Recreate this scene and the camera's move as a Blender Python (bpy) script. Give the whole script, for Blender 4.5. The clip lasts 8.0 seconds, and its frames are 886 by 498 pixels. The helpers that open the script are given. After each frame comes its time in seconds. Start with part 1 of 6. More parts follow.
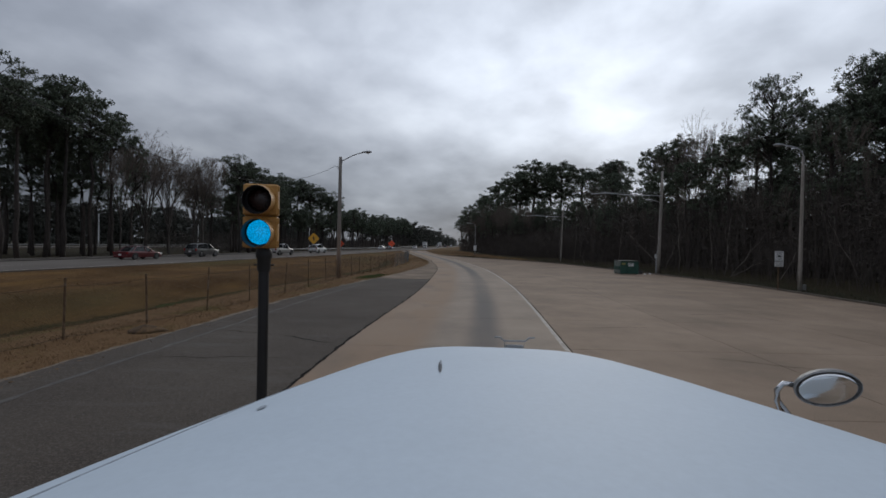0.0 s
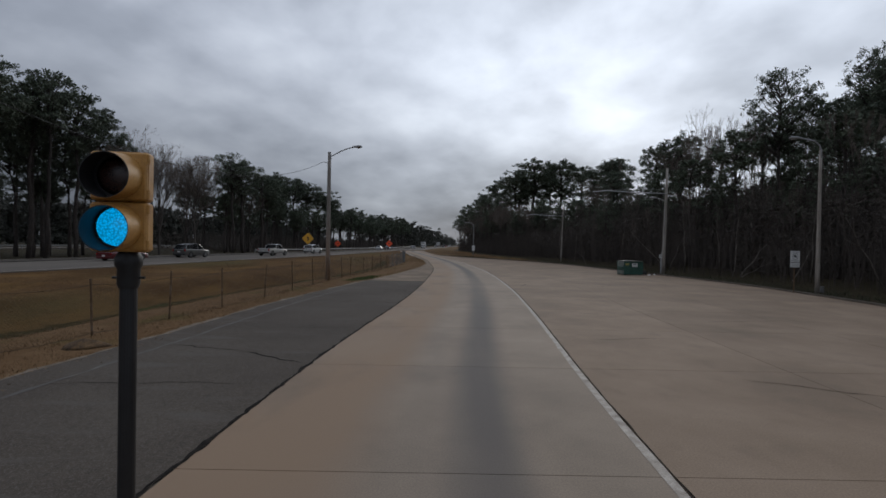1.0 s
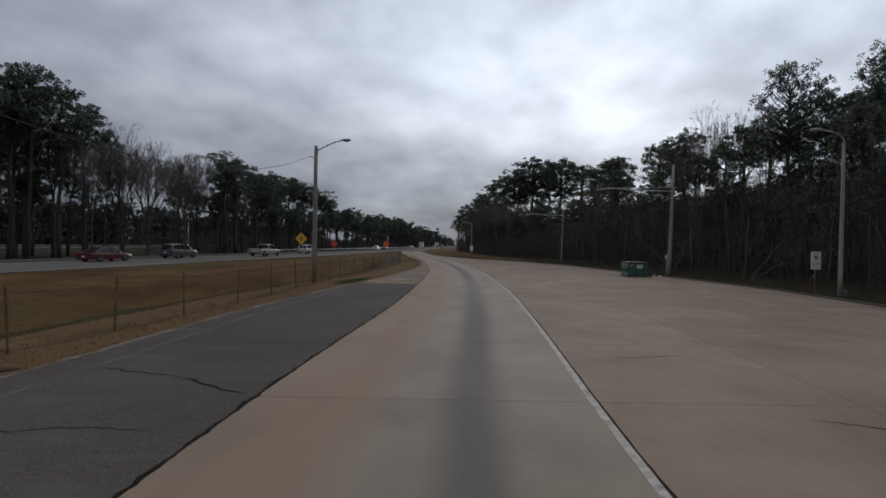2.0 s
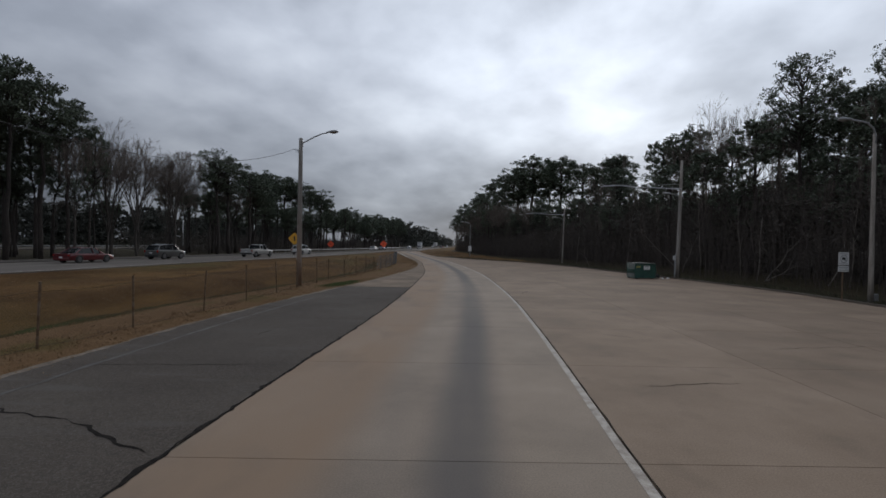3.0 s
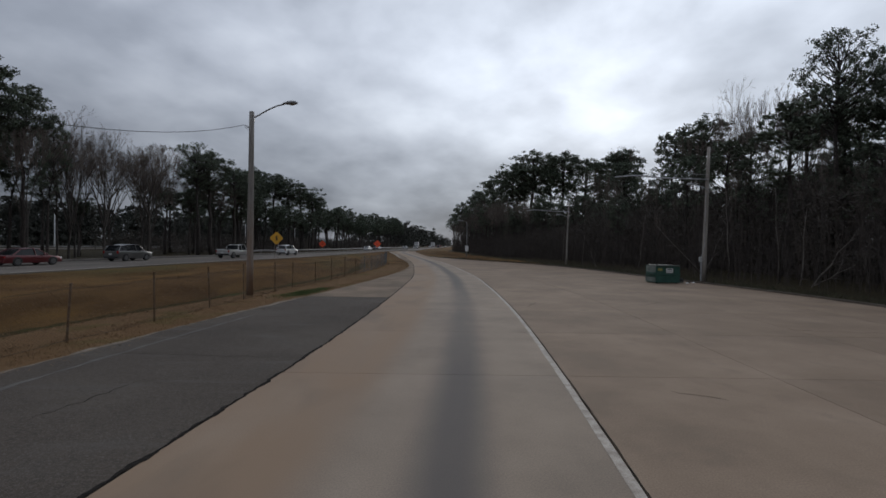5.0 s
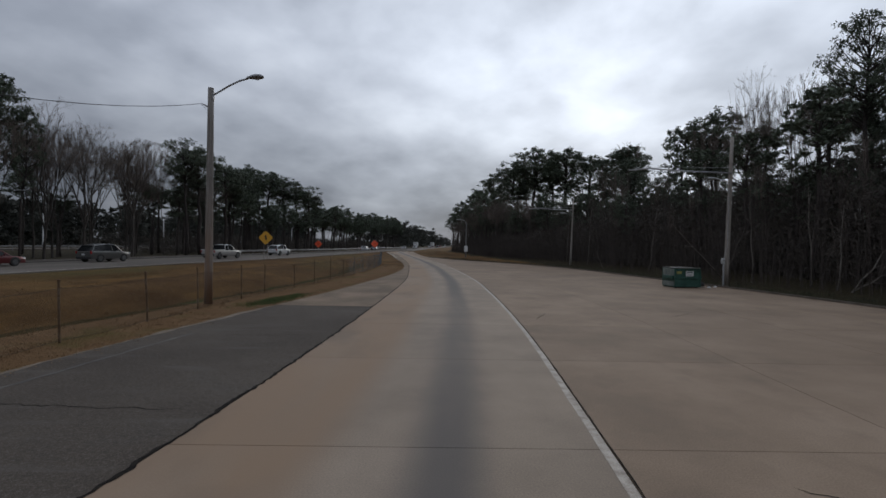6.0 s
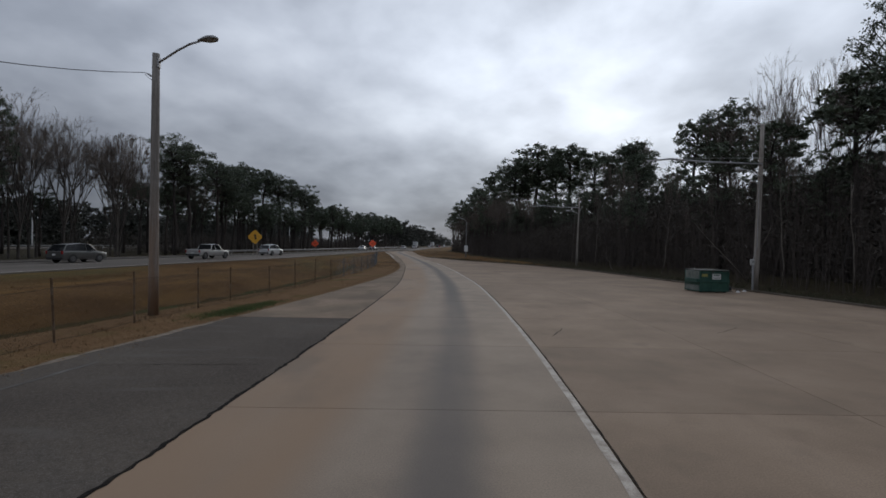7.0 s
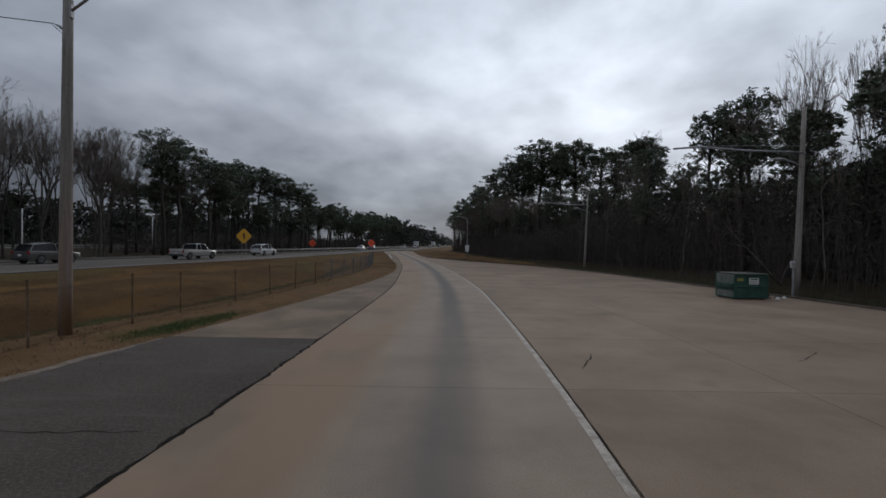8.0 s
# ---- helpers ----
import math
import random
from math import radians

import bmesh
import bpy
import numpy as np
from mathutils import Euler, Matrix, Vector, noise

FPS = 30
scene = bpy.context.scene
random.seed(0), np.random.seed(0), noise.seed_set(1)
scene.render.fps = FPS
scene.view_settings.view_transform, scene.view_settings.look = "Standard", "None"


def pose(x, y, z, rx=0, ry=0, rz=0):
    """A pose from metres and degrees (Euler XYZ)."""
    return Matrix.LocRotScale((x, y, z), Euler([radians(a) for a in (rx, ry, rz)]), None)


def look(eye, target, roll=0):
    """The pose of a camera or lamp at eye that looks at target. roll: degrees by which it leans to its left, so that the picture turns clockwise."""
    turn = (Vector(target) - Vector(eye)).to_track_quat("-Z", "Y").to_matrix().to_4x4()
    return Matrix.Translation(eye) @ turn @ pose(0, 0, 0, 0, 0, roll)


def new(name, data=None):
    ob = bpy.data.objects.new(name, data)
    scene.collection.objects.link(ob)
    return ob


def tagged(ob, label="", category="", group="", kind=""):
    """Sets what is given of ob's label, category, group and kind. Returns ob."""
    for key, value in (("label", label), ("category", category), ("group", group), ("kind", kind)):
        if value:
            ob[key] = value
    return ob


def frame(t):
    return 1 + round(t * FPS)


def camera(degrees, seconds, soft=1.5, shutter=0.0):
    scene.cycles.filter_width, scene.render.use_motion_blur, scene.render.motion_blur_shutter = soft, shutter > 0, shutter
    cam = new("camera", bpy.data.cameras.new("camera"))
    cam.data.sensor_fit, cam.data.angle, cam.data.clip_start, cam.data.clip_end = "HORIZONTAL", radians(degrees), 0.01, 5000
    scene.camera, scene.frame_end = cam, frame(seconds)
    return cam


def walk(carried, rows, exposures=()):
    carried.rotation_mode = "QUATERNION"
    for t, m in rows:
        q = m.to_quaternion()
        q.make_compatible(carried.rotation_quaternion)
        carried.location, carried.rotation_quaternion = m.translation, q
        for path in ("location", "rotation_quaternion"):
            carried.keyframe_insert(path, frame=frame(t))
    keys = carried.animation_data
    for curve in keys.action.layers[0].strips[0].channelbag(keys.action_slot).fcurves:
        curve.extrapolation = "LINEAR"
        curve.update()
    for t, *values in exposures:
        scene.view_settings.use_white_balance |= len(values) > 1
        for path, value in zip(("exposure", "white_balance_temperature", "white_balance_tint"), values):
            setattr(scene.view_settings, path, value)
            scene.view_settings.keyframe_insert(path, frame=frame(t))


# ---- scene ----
cam = camera(86.8, 8.0, soft=1.6)
METRES, EYE, TILT, LEAN, TURN = 21.0, 2.45, 1.2, 0.0, 0.0
ROWS = [
    (0.0, 0.0, 0.0, 0.0, 0.04, -1.77, -1.16),
    (0.5, 0.0054, 0.0404, -0.0006, -0.04, -1.77, -1.12),
    (1.0, 0.0121, 0.0843, -0.0012, -0.09, -1.78, -1.06),
    (1.5, 0.0188, 0.1311, -0.0019, -0.17, -1.77, -1.05),
    (3.0, 0.0361, 0.2799, -0.005, -0.37, -1.72, -1.05),
    (3.5, 0.0416, 0.3346, -0.0062, -0.45, -1.73, -1.0),
    (4.0, 0.0482, 0.3947, -0.0082, -0.53, -1.73, -0.95),
    (4.5, 0.0556, 0.4598, -0.0087, -0.59, -1.75, -0.93),
    (6.0, 0.0781, 0.6841, -0.0135, -0.63, -1.73, -1.01),
    (6.5, 0.0843, 0.7603, -0.0154, -0.62, -1.75, -1.02),
    (7.0, 0.0891, 0.8358, -0.0177, -0.59, -1.76, -1.02),
    (7.5, 0.0947, 0.9133, -0.0197, -0.53, -1.77, -1.02),
    (8.0, 0.1008, 0.9944, -0.0206, -0.42, -1.81, -1.03),
]
walk(cam, [(t, pose(0, 0, EYE, TILT, LEAN, TURN) @ pose(METRES * x, METRES * y, METRES * z, 90 + pitch, roll, yaw)) for t, x, y, z, yaw, pitch, roll in ROWS],
     [(0.0, 0.0), (7.4, 0.0), (8.0, -0.12)])

# ---- world, sun, exposure ----
SUN_AZ, SUN_EL = radians(19), radians(19)   # to the right of the way ahead, behind thin cloud


def world():
    w = bpy.data.worlds.new("overcast_sky")
    scene.world = w
    w.use_nodes = True
    nt = w.node_tree
    nt.nodes.clear()
    N, L = nt.nodes.new, nt.links.new

    def math_node(op, a, b=None, clamp=False):
        n = N("ShaderNodeMath")
        n.operation, n.use_clamp = op, clamp
        for i, v in enumerate((a, b)):
            if v is None:
                continue
            if isinstance(v, (int, float)):
                n.inputs[i].default_value = v
            else:
                L(v, n.inputs[i])
        return n.outputs[0]

    out, bg = N("ShaderNodeOutputWorld"), N("ShaderNodeBackground")
    sky = N("ShaderNodeTexSky")
    sky.sky_type, sky.sun_disc = "NISHITA", False
    sky.sun_elevation, sky.sun_rotation = SUN_EL, SUN_AZ
    co = N("ShaderNodeTexCoord")
    sep = N("ShaderNodeSeparateXYZ")
    L(co.outputs["Generated"], sep.inputs[0])
    x, y, z = sep.outputs
    # the cloud deck, seen in perspective: direction divided by height
    zz = math_node("ADD", math_node("MAXIMUM", z, 0.0), 0.30)
    comb = N("ShaderNodeCombineXYZ")
    L(math_node("DIVIDE", x, zz), comb.inputs[0])
    L(math_node("DIVIDE", y, zz), comb.inputs[1])

    def cloud(scale, detail, rough, off, dist=0.4, turn=-28, stretch=0.8):
        m = N("ShaderNodeMapping")
        m.inputs["Location"].default_value = off
        m.inputs["Rotation"].default_value = (0, 0, radians(turn))
        m.inputs["Scale"].default_value = (1.0, stretch, 1.0)
        L(comb.outputs[0], m.inputs[0])
        n = N("ShaderNodeTexNoise")
        n.inputs["Scale"].default_value = scale
        n.inputs["Detail"].default_value = detail
        n.inputs["Roughness"].default_value = rough
        n.inputs["Distortion"].default_value = dist
        L(m.outputs[0], n.inputs["Vector"])
        return n.outputs["Fac"]

    def ramp(fac, stops):
        r = N("ShaderNodeValToRGB")
        el = r.color_ramp.elements
        while len(el) < len(stops):
            el.new(0.5)
        for e, (p, c) in zip(el, stops):
            e.position, e.color = p, (*c, 1)
        L(fac, r.inputs[0])
        return r.outputs[0]

    def toward(az, el, power):
        """How near a direction lies to one in the sky: 1 there, falling off all round."""
        q = N("ShaderNodeVectorMath")
        q.operation = "DOT_PRODUCT"
        L(co.outputs["Generated"], q.inputs[0])
        az, el = radians(az), radians(el)
        q.inputs[1].default_value = (math.sin(az) * math.cos(el), math.cos(az) * math.cos(el), math.sin(el))
        return math_node("POWER", math_node("MAXIMUM", q.outputs["Value"], 0.0), power)

    big = cloud(1.15, 3, 0.5, CLOUD_OFF, 0.2)
    mid = cloud(2.6, 5, 0.48, (7.1, 2.0, 0), 0.12, 18, 0.95)
    wisp = cloud(7.0, 5, 0.5, (1.7, 5.2, 0), 0.15, -50, 0.9)
    f = math_node("ADD", math_node("MULTIPLY", big, 0.50), math_node("MULTIPLY", mid, 0.40))
    f = math_node("ADD", f, math_node("MULTIPLY", wisp, 0.10))
    # heavier and thinner masses of the deck
    for az, el, power, amount in CLOUD_MASSES:
        f = math_node("ADD", f, math_node("MULTIPLY", toward(az, el, power), amount))
    deck = ramp(f, [(0.33, (0.193, 0.218, 0.268)), (0.45, (0.280, 0.312, 0.377)),
                    (0.54, (0.386, 0.424, 0.50)), (0.66, (0.535, 0.58, 0.66))])
    # an overcast sky is brighter overhead than at the horizon
    rise = N("ShaderNodeMapRange")
    rise.interpolation_type = "SMOOTHSTEP"
    rise.inputs["From Min"].default_value, rise.inputs["From Max"].default_value = -0.02, 0.45
    rise.inputs["To Min"].default_value, rise.inputs["To Max"].default_value = 0.34, 1.14
    L(z, rise.inputs[0])
    dim = N("ShaderNodeVectorMath")
    dim.operation = "SCALE"
    L(deck, dim.inputs[0])
    L(rise.outputs[0], dim.inputs["Scale"])
    deck = dim.outputs[0]
    # the sun's light spread through the cloud
    s = Vector((math.sin(SUN_AZ) * math.cos(SUN_EL), math.cos(SUN_AZ) * math.cos(SUN_EL), math.sin(SUN_EL)))
    dot = N("ShaderNodeVectorMath")
    dot.operation = "DOT_PRODUCT"
    L(co.outputs["Generated"], dot.inputs[0])
    dot.inputs[1].default_value = s
    d = math_node("MAXIMUM", dot.outputs["Value"], 0.0)
    glow = math_node("ADD", math_node("MULTIPLY", math_node("POWER", d, 14.0), 0.30),
                     math_node("MULTIPLY", math_node("POWER", d, 4.0), 0.165))
    thin = math_node("MULTIPLY_ADD", f, 2.6)
    thin.node.inputs[2].default_value = -0.42
    glow = math_node("MULTIPLY", glow, math_node("MAXIMUM", thin, 0.25))
    mixs = N("ShaderNodeMix")
    mixs.data_type, mixs.blend_type = "RGBA", "ADD"
    mixs.inputs[0].default_value = 1.0
    gcol = N("ShaderNodeCombineXYZ")
    L(math_node("MULTIPLY", glow, 0.92), gcol.inputs[0])
    L(glow, gcol.inputs[1])
    L(math_node("MULTIPLY", glow, 1.10), gcol.inputs[2])
    L(deck, mixs.inputs[6])
    L(gcol.outputs[0], mixs.inputs[7])
    # a little of the clear sky above comes through
    mix2 = N("ShaderNodeMix")
    mix2.data_type, mix2.blend_type = "RGBA", "ADD"
    mix2.inputs[0].default_value = 0.0015
    L(mixs.outputs[2], mix2.inputs[6])
    L(sky.outputs[0], mix2.inputs[7])
    L(mix2.outputs[2], bg.inputs[0])
    bg.inputs[1].default_value = SKY_STRENGTH
    L(bg.outputs[0], out.inputs[0])


CLOUD_OFF, SKY_STRENGTH = (3.4, 1.2, 0), 1.06
CLOUD_MASSES = ((-34, 15, 22, -0.06), (-7, 4, 50, -0.06), (17, 16, 40, 0.04), (-14, 18, 24, 0.09), (4, 16, 60, -0.03), (-25, 26, 40, 0.06))
world()
sun = new("sun", bpy.data.lights.new("sun", "SUN"))
sun.data.energy, sun.data.angle, sun.data.color = 0.5, radians(25), (1.0, 0.96, 0.9)
sun.matrix_world = look((60, 170, 70), (60 - 100 * math.sin(SUN_AZ), 170 - 100 * math.cos(SUN_AZ), 70 - 100 * math.tan(SUN_EL)))


# ---- materials ----
def material(name, stops, scale=4.0, fine=60.0, rough=0.8, metal=0.0, bump=0.2, depth=0.02, spread=0.12, random_value=0.0,
             coord="Object", coat=0.0, stretch=(1, 1, 1), emit=None, island=False, specular=0.5):
    """A surface of a coarse pattern between the colours of stops, with fine grain in colour, gloss and relief."""
    m = bpy.data.materials.new(name)
    m.use_nodes = True
    nt = m.node_tree
    N, L = nt.nodes.new, nt.links.new
    b = nt.nodes["Principled BSDF"]
    co, mp = N("ShaderNodeTexCoord"), N("ShaderNodeMapping")
    mp.inputs["Scale"].default_value = stretch
    L(co.outputs[coord], mp.inputs[0])
    n1, n2 = N("ShaderNodeTexNoise"), N("ShaderNodeTexNoise")
    for n, s, de in ((n1, scale, 5), (n2, fine, 3)):
        n.inputs["Scale"].default_value, n.inputs["Detail"].default_value = s, de
        n.inputs["Roughness"].default_value = 0.6
        L(mp.outputs[0], n.inputs["Vector"])
    r = N("ShaderNodeValToRGB")
    el = r.color_ramp.elements
    while len(el) < len(stops):
        el.new(0.5)
    for i, (e, c) in enumerate(zip(el, stops)):
        e.position, e.color = 0.34 + 0.32 * i / max(1, len(stops) - 1), (*c, 1)
    L(n1.outputs["Fac"], r.inputs[0])
    hsv = N("ShaderNodeHueSaturation")
    mr = N("ShaderNodeMapRange")
    mr.inputs["To Min"].default_value, mr.inputs["To Max"].default_value = 1 - spread * 2, 1 + spread * 2
    mr.inputs["From Min"].default_value, mr.inputs["From Max"].default_value = 0.25, 0.75
    L(n2.outputs["Fac"], mr.inputs[0])
    value = mr.outputs[0]
    if random_value:
        src = N("ShaderNodeNewGeometry").outputs["Random Per Island"] if island else N("ShaderNodeObjectInfo").outputs["Random"]
        m2 = N("ShaderNodeMapRange")
        m2.inputs["To Min"].default_value, m2.inputs["To Max"].default_value = 1 - random_value, 1 + random_value
        L(src, m2.inputs[0])
        mu = N("ShaderNodeMath")
        mu.operation = "MULTIPLY"
        L(value, mu.inputs[0])
        L(m2.outputs[0], mu.inputs[1])
        value = mu.outputs[0]
    L(value, hsv.inputs["Value"])
    L(r.outputs[0], hsv.inputs["Color"])
    L(hsv.outputs[0], b.inputs["Base Color"])
    mr2 = N("ShaderNodeMapRange")
    mr2.inputs["To Min"].default_value, mr2.inputs["To Max"].default_value = max(0.02, rough - 0.12), min(1, rough + 0.12)
    L(n1.outputs["Fac"], mr2.inputs[0])
    L(mr2.outputs[0], b.inputs["Roughness"])
    b.inputs["Metallic"].default_value = metal
    b.inputs["Specular IOR Level"].default_value = specular
    b.inputs["Coat Weight"].default_value = coat
    if bump:
        bu = N("ShaderNodeBump")
        bu.inputs["Strength"].default_value, bu.inputs["Distance"].default_value = bump, depth
        L(n2.outputs["Fac"], bu.inputs["Height"])
        L(bu.outputs[0], b.inputs["Normal"])
    if emit:
        b.inputs["Emission Color"].default_value, b.inputs["Emission Strength"].default_value = (*emit[0], 1), emit[1]
    return m


def mix_over(m, fac_socket, colour):
    """Lays a colour over a material's base colour, by a mask."""
    nt = m.node_tree
    b = nt.nodes["Principled BSDF"]
    src = b.inputs["Base Color"].links[0].from_socket
    mx = nt.nodes.new("ShaderNodeMix")
    mx.data_type = "RGBA"
    nt.links.new(fac_socket, mx.inputs[0])
    nt.links.new(src, mx.inputs[6])
    mx.inputs[7].default_value = (*colour, 1)
    nt.links.new(mx.outputs[2], b.inputs["Base Color"])


def noise_mask(m, scale, low, high, detail=4, stretch=(1, 1, 1), times=None, top=1.0, coord="Object"):
    """A mask from noise at a scale, from 0 at low to top at high, times another mask."""
    nt = m.node_tree
    N, L = nt.nodes.new, nt.links.new
    co, mp, n, mr = N("ShaderNodeTexCoord"), N("ShaderNodeMapping"), N("ShaderNodeTexNoise"), N("ShaderNodeMapRange")
    mp.inputs["Scale"].default_value = stretch
    L(co.outputs[coord], mp.inputs[0])
    L(mp.outputs[0], n.inputs["Vector"])
    n.inputs["Scale"].default_value, n.inputs["Detail"].default_value = scale, detail
    mr.inputs["From Min"].default_value, mr.inputs["From Max"].default_value = low, high
    mr.inputs["To Max"].default_value = top
    L(n.outputs["Fac"], mr.inputs[0])
    if times is None:
        return mr.outputs[0]
    mu = N("ShaderNodeMath")
    mu.operation = "MULTIPLY"
    L(mr.outputs[0], mu.inputs[0])
    L(times, mu.inputs[1])
    return mu.outputs[0]


def band_mask(m, centre, half, soft, axis=0):
    """A mask along the surface's own u (or v): 1 within half of centre, falling to 0 over soft."""
    nt = m.node_tree
    N, L = nt.nodes.new, nt.links.new
    uv, sp = N("ShaderNodeUVMap"), N("ShaderNodeSeparateXYZ")
    L(uv.outputs[0], sp.inputs[0])
    a = N("ShaderNodeMath")
    a.operation = "SUBTRACT"
    L(sp.outputs[axis], a.inputs[0])
    a.inputs[1].default_value = centre
    ab = N("ShaderNodeMath")
    ab.operation = "ABSOLUTE"
    L(a.outputs[0], ab.inputs[0])
    mr = N("ShaderNodeMapRange")
    mr.interpolation_type = "SMOOTHSTEP"
    mr.inputs["From Min"].default_value, mr.inputs["From Max"].default_value = half, half + soft
    mr.inputs["To Min"].default_value, mr.inputs["To Max"].default_value = 1, 0
    L(ab.outputs[0], mr.inputs[0])
    return mr.outputs[0]


CONCRETE = material("old_concrete", [(0.196, 0.140, 0.096), (0.252, 0.182, 0.126), (0.298, 0.220, 0.157)], 0.35, 45, 0.85, bump=0.25, depth=0.006,
                    spread=0.10, random_value=0.07, specular=0.3)
mix_over(CONCRETE, noise_mask(CONCRETE, 0.12, 0.52, 0.72, 6, top=0.45), (0.205, 0.145, 0.098))
mix_over(CONCRETE, noise_mask(CONCRETE, 1.6, 0.56, 0.75, 6, (1, 0.8, 1), top=0.4), (0.17, 0.125, 0.09))
STAINED = material("dirt_stained_concrete", [(0.150, 0.110, 0.077), (0.196, 0.144, 0.100), (0.240, 0.178, 0.127)], 0.5, 45, 0.9, bump=0.25, depth=0.006,
                   spread=0.14, random_value=0.06, specular=0.25)
mix_over(STAINED, noise_mask(STAINED, 0.9, 0.5, 0.68, 6, (1, 0.5, 1), top=0.45), (0.112, 0.084, 0.060))
LANE = material("lane_concrete", [(0.222, 0.172, 0.127), (0.278, 0.217, 0.161), (0.32, 0.252, 0.19)], 0.4, 45, 0.8, bump=0.25, depth=0.006,
                spread=0.10, random_value=0.05, specular=0.35)
mix_over(LANE, noise_mask(LANE, 0.5, 0.05, 0.5, 3, (1, 0.1, 1), band_mask(LANE, 0.635, 0.015, 0.12), 0.76), (0.078, 0.073, 0.071))
mix_over(LANE, noise_mask(LANE, 0.8, 0.3, 0.7, 4, (1, 0.15, 1), band_mask(LANE, 0.45, 0.12, 0.2), 0.25), (0.11, 0.10, 0.095))
mix_over(LANE, noise_mask(LANE, 0.4, 0.15, 0.5, 4, (1, 0.3, 1), band_mask(LANE, 0.1, 0.18, 0.16), 0.9), (0.268, 0.180, 0.114))
mix_over(LANE, noise_mask(LANE, 0.5, 0.52, 0.66, 5, (1, 0.5, 1), band_mask(LANE, 0.08, 0.1, 0.2), 0.5), (0.15, 0.115, 0.085))
ASPHALT = material("worn_asphalt", [(0.066, 0.053, 0.043), (0.083, 0.068, 0.055), (0.104, 0.087, 0.071)], 0.3, 70, 0.95, bump=0.5, depth=0.01, spread=0.22, specular=0.12)
mix_over(ASPHALT, noise_mask(ASPHALT, 0.6, 0.6, 0.75, 5, top=0.5), (0.062, 0.057, 0.053))
mix_over(ASPHALT, noise_mask(ASPHALT, 9, 0.45, 0.7, 6, top=0.55), (0.055, 0.047, 0.040))
mix_over(ASPHALT, noise_mask(ASPHALT, 22, 0.5, 0.68, 4, top=0.5), (0.148, 0.130, 0.111))
mix_over(ASPHALT, noise_mask(ASPHALT, 60, 0.58, 0.68, 2, top=0.6), (0.20, 0.178, 0.157))
mix_over(ASPHALT, noise_mask(ASPHALT, 1.4, 0.56, 0.7, 5, (0.3, 1.6, 1), top=0.5), (0.118, 0.106, 0.093))
HIGHWAY = material("highway_concrete", [(0.098, 0.085, 0.073), (0.128, 0.112, 0.097), (0.158, 0.139, 0.121)], 0.2, 20, 0.9, bump=0.1, spread=0.08, stretch=(1, 0.2, 1), specular=0.15)
GRASS = material("dormant_grass", [(0.078, 0.041, 0.017), (0.115, 0.064, 0.026), (0.150, 0.087, 0.036)], 0.22, 14, 0.95, bump=0.8, depth=0.08, spread=0.22, specular=0.06)
mix_over(GRASS, noise_mask(GRASS, 0.10, 0.52, 0.66, 5, (1, 0.35, 1), top=0.55), (0.085, 0.082, 0.030))
mix_over(GRASS, noise_mask(GRASS, 0.35, 0.60, 0.72, 5, top=0.5), (0.10, 0.058, 0.028))


def cover_mask(m, layer, axis, wobble=0.5):
    """How far a kind of cover reaches, from the ground's own map, with a ragged edge."""
    nt = m.node_tree
    N, L = nt.nodes.new, nt.links.new
    uv, sp = N("ShaderNodeUVMap"), N("ShaderNodeSeparateXYZ")
    uv.uv_map = layer
    L(uv.outputs[0], sp.inputs[0])
    n = noise_mask(m, 0.9, 0.3, 0.7, 6)
    a = N("ShaderNodeMath")
    a.operation = "MULTIPLY_ADD"
    L(n, a.inputs[0])
    a.inputs[1].default_value, a.inputs[2].default_value = wobble, -wobble / 2
    b = N("ShaderNodeMath")
    b.operation = "ADD"
    L(a.outputs[0], b.inputs[0])
    L(sp.outputs[axis], b.inputs[1])
    mr = N("ShaderNodeMapRange")
    mr.interpolation_type = "SMOOTHSTEP"
    mr.inputs["From Min"].default_value, mr.inputs["From Max"].default_value = 0.35, 0.65
    L(b.outputs[0], mr.inputs[0])
    return mr.outputs[0]


def noise_times(m, mask, scale, low, high, top):
    return noise_mask(m, scale, low, high, 5, times=mask, top=top)


mix_over(GRASS, noise_mask(GRASS, 0.22, 0.50, 0.62, 6, (1, 0.22, 1), top=0.6), (0.058, 0.030, 0.009))
mix_over(GRASS, noise_mask(GRASS, 0.5, 0.54, 0.68, 6, (1, 0.3, 1), top=0.5), (0.185, 0.105, 0.034))
SANDY = cover_mask(GRASS, "near_cover", 0)
mix_over(GRASS, SANDY, (0.152, 0.089, 0.044))
mix_over(GRASS, noise_times(GRASS, SANDY, 1.3, 0.48, 0.66, 0.6), (0.188, 0.117, 0.062))
mix_over(GRASS, noise_times(GRASS, SANDY, 0.5, 0.54, 0.66, 0.75), (0.105, 0.082, 0.028))
mix_over(GRASS, noise_times(GRASS, SANDY, 7.0, 0.55, 0.72, 0.45), (0.112, 0.070, 0.036))
# the ditch edge's shadow, painted into the grass colour, with green grass streaks
SHADED_DITCH = cover_mask(GRASS, "far_cover", 0)
mix_over(GRASS, noise_times(GRASS, SHADED_DITCH, 0.4, 0.05, 0.35, 0.85), (0.036, 0.028, 0.010))
mix_over(GRASS, noise_times(GRASS, SHADED_DITCH, 0.3, 0.46, 0.62, 0.75), (0.046, 0.056, 0.017))
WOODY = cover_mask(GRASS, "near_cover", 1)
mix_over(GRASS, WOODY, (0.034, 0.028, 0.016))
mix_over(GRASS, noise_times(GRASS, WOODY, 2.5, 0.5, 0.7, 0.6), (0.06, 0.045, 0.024))
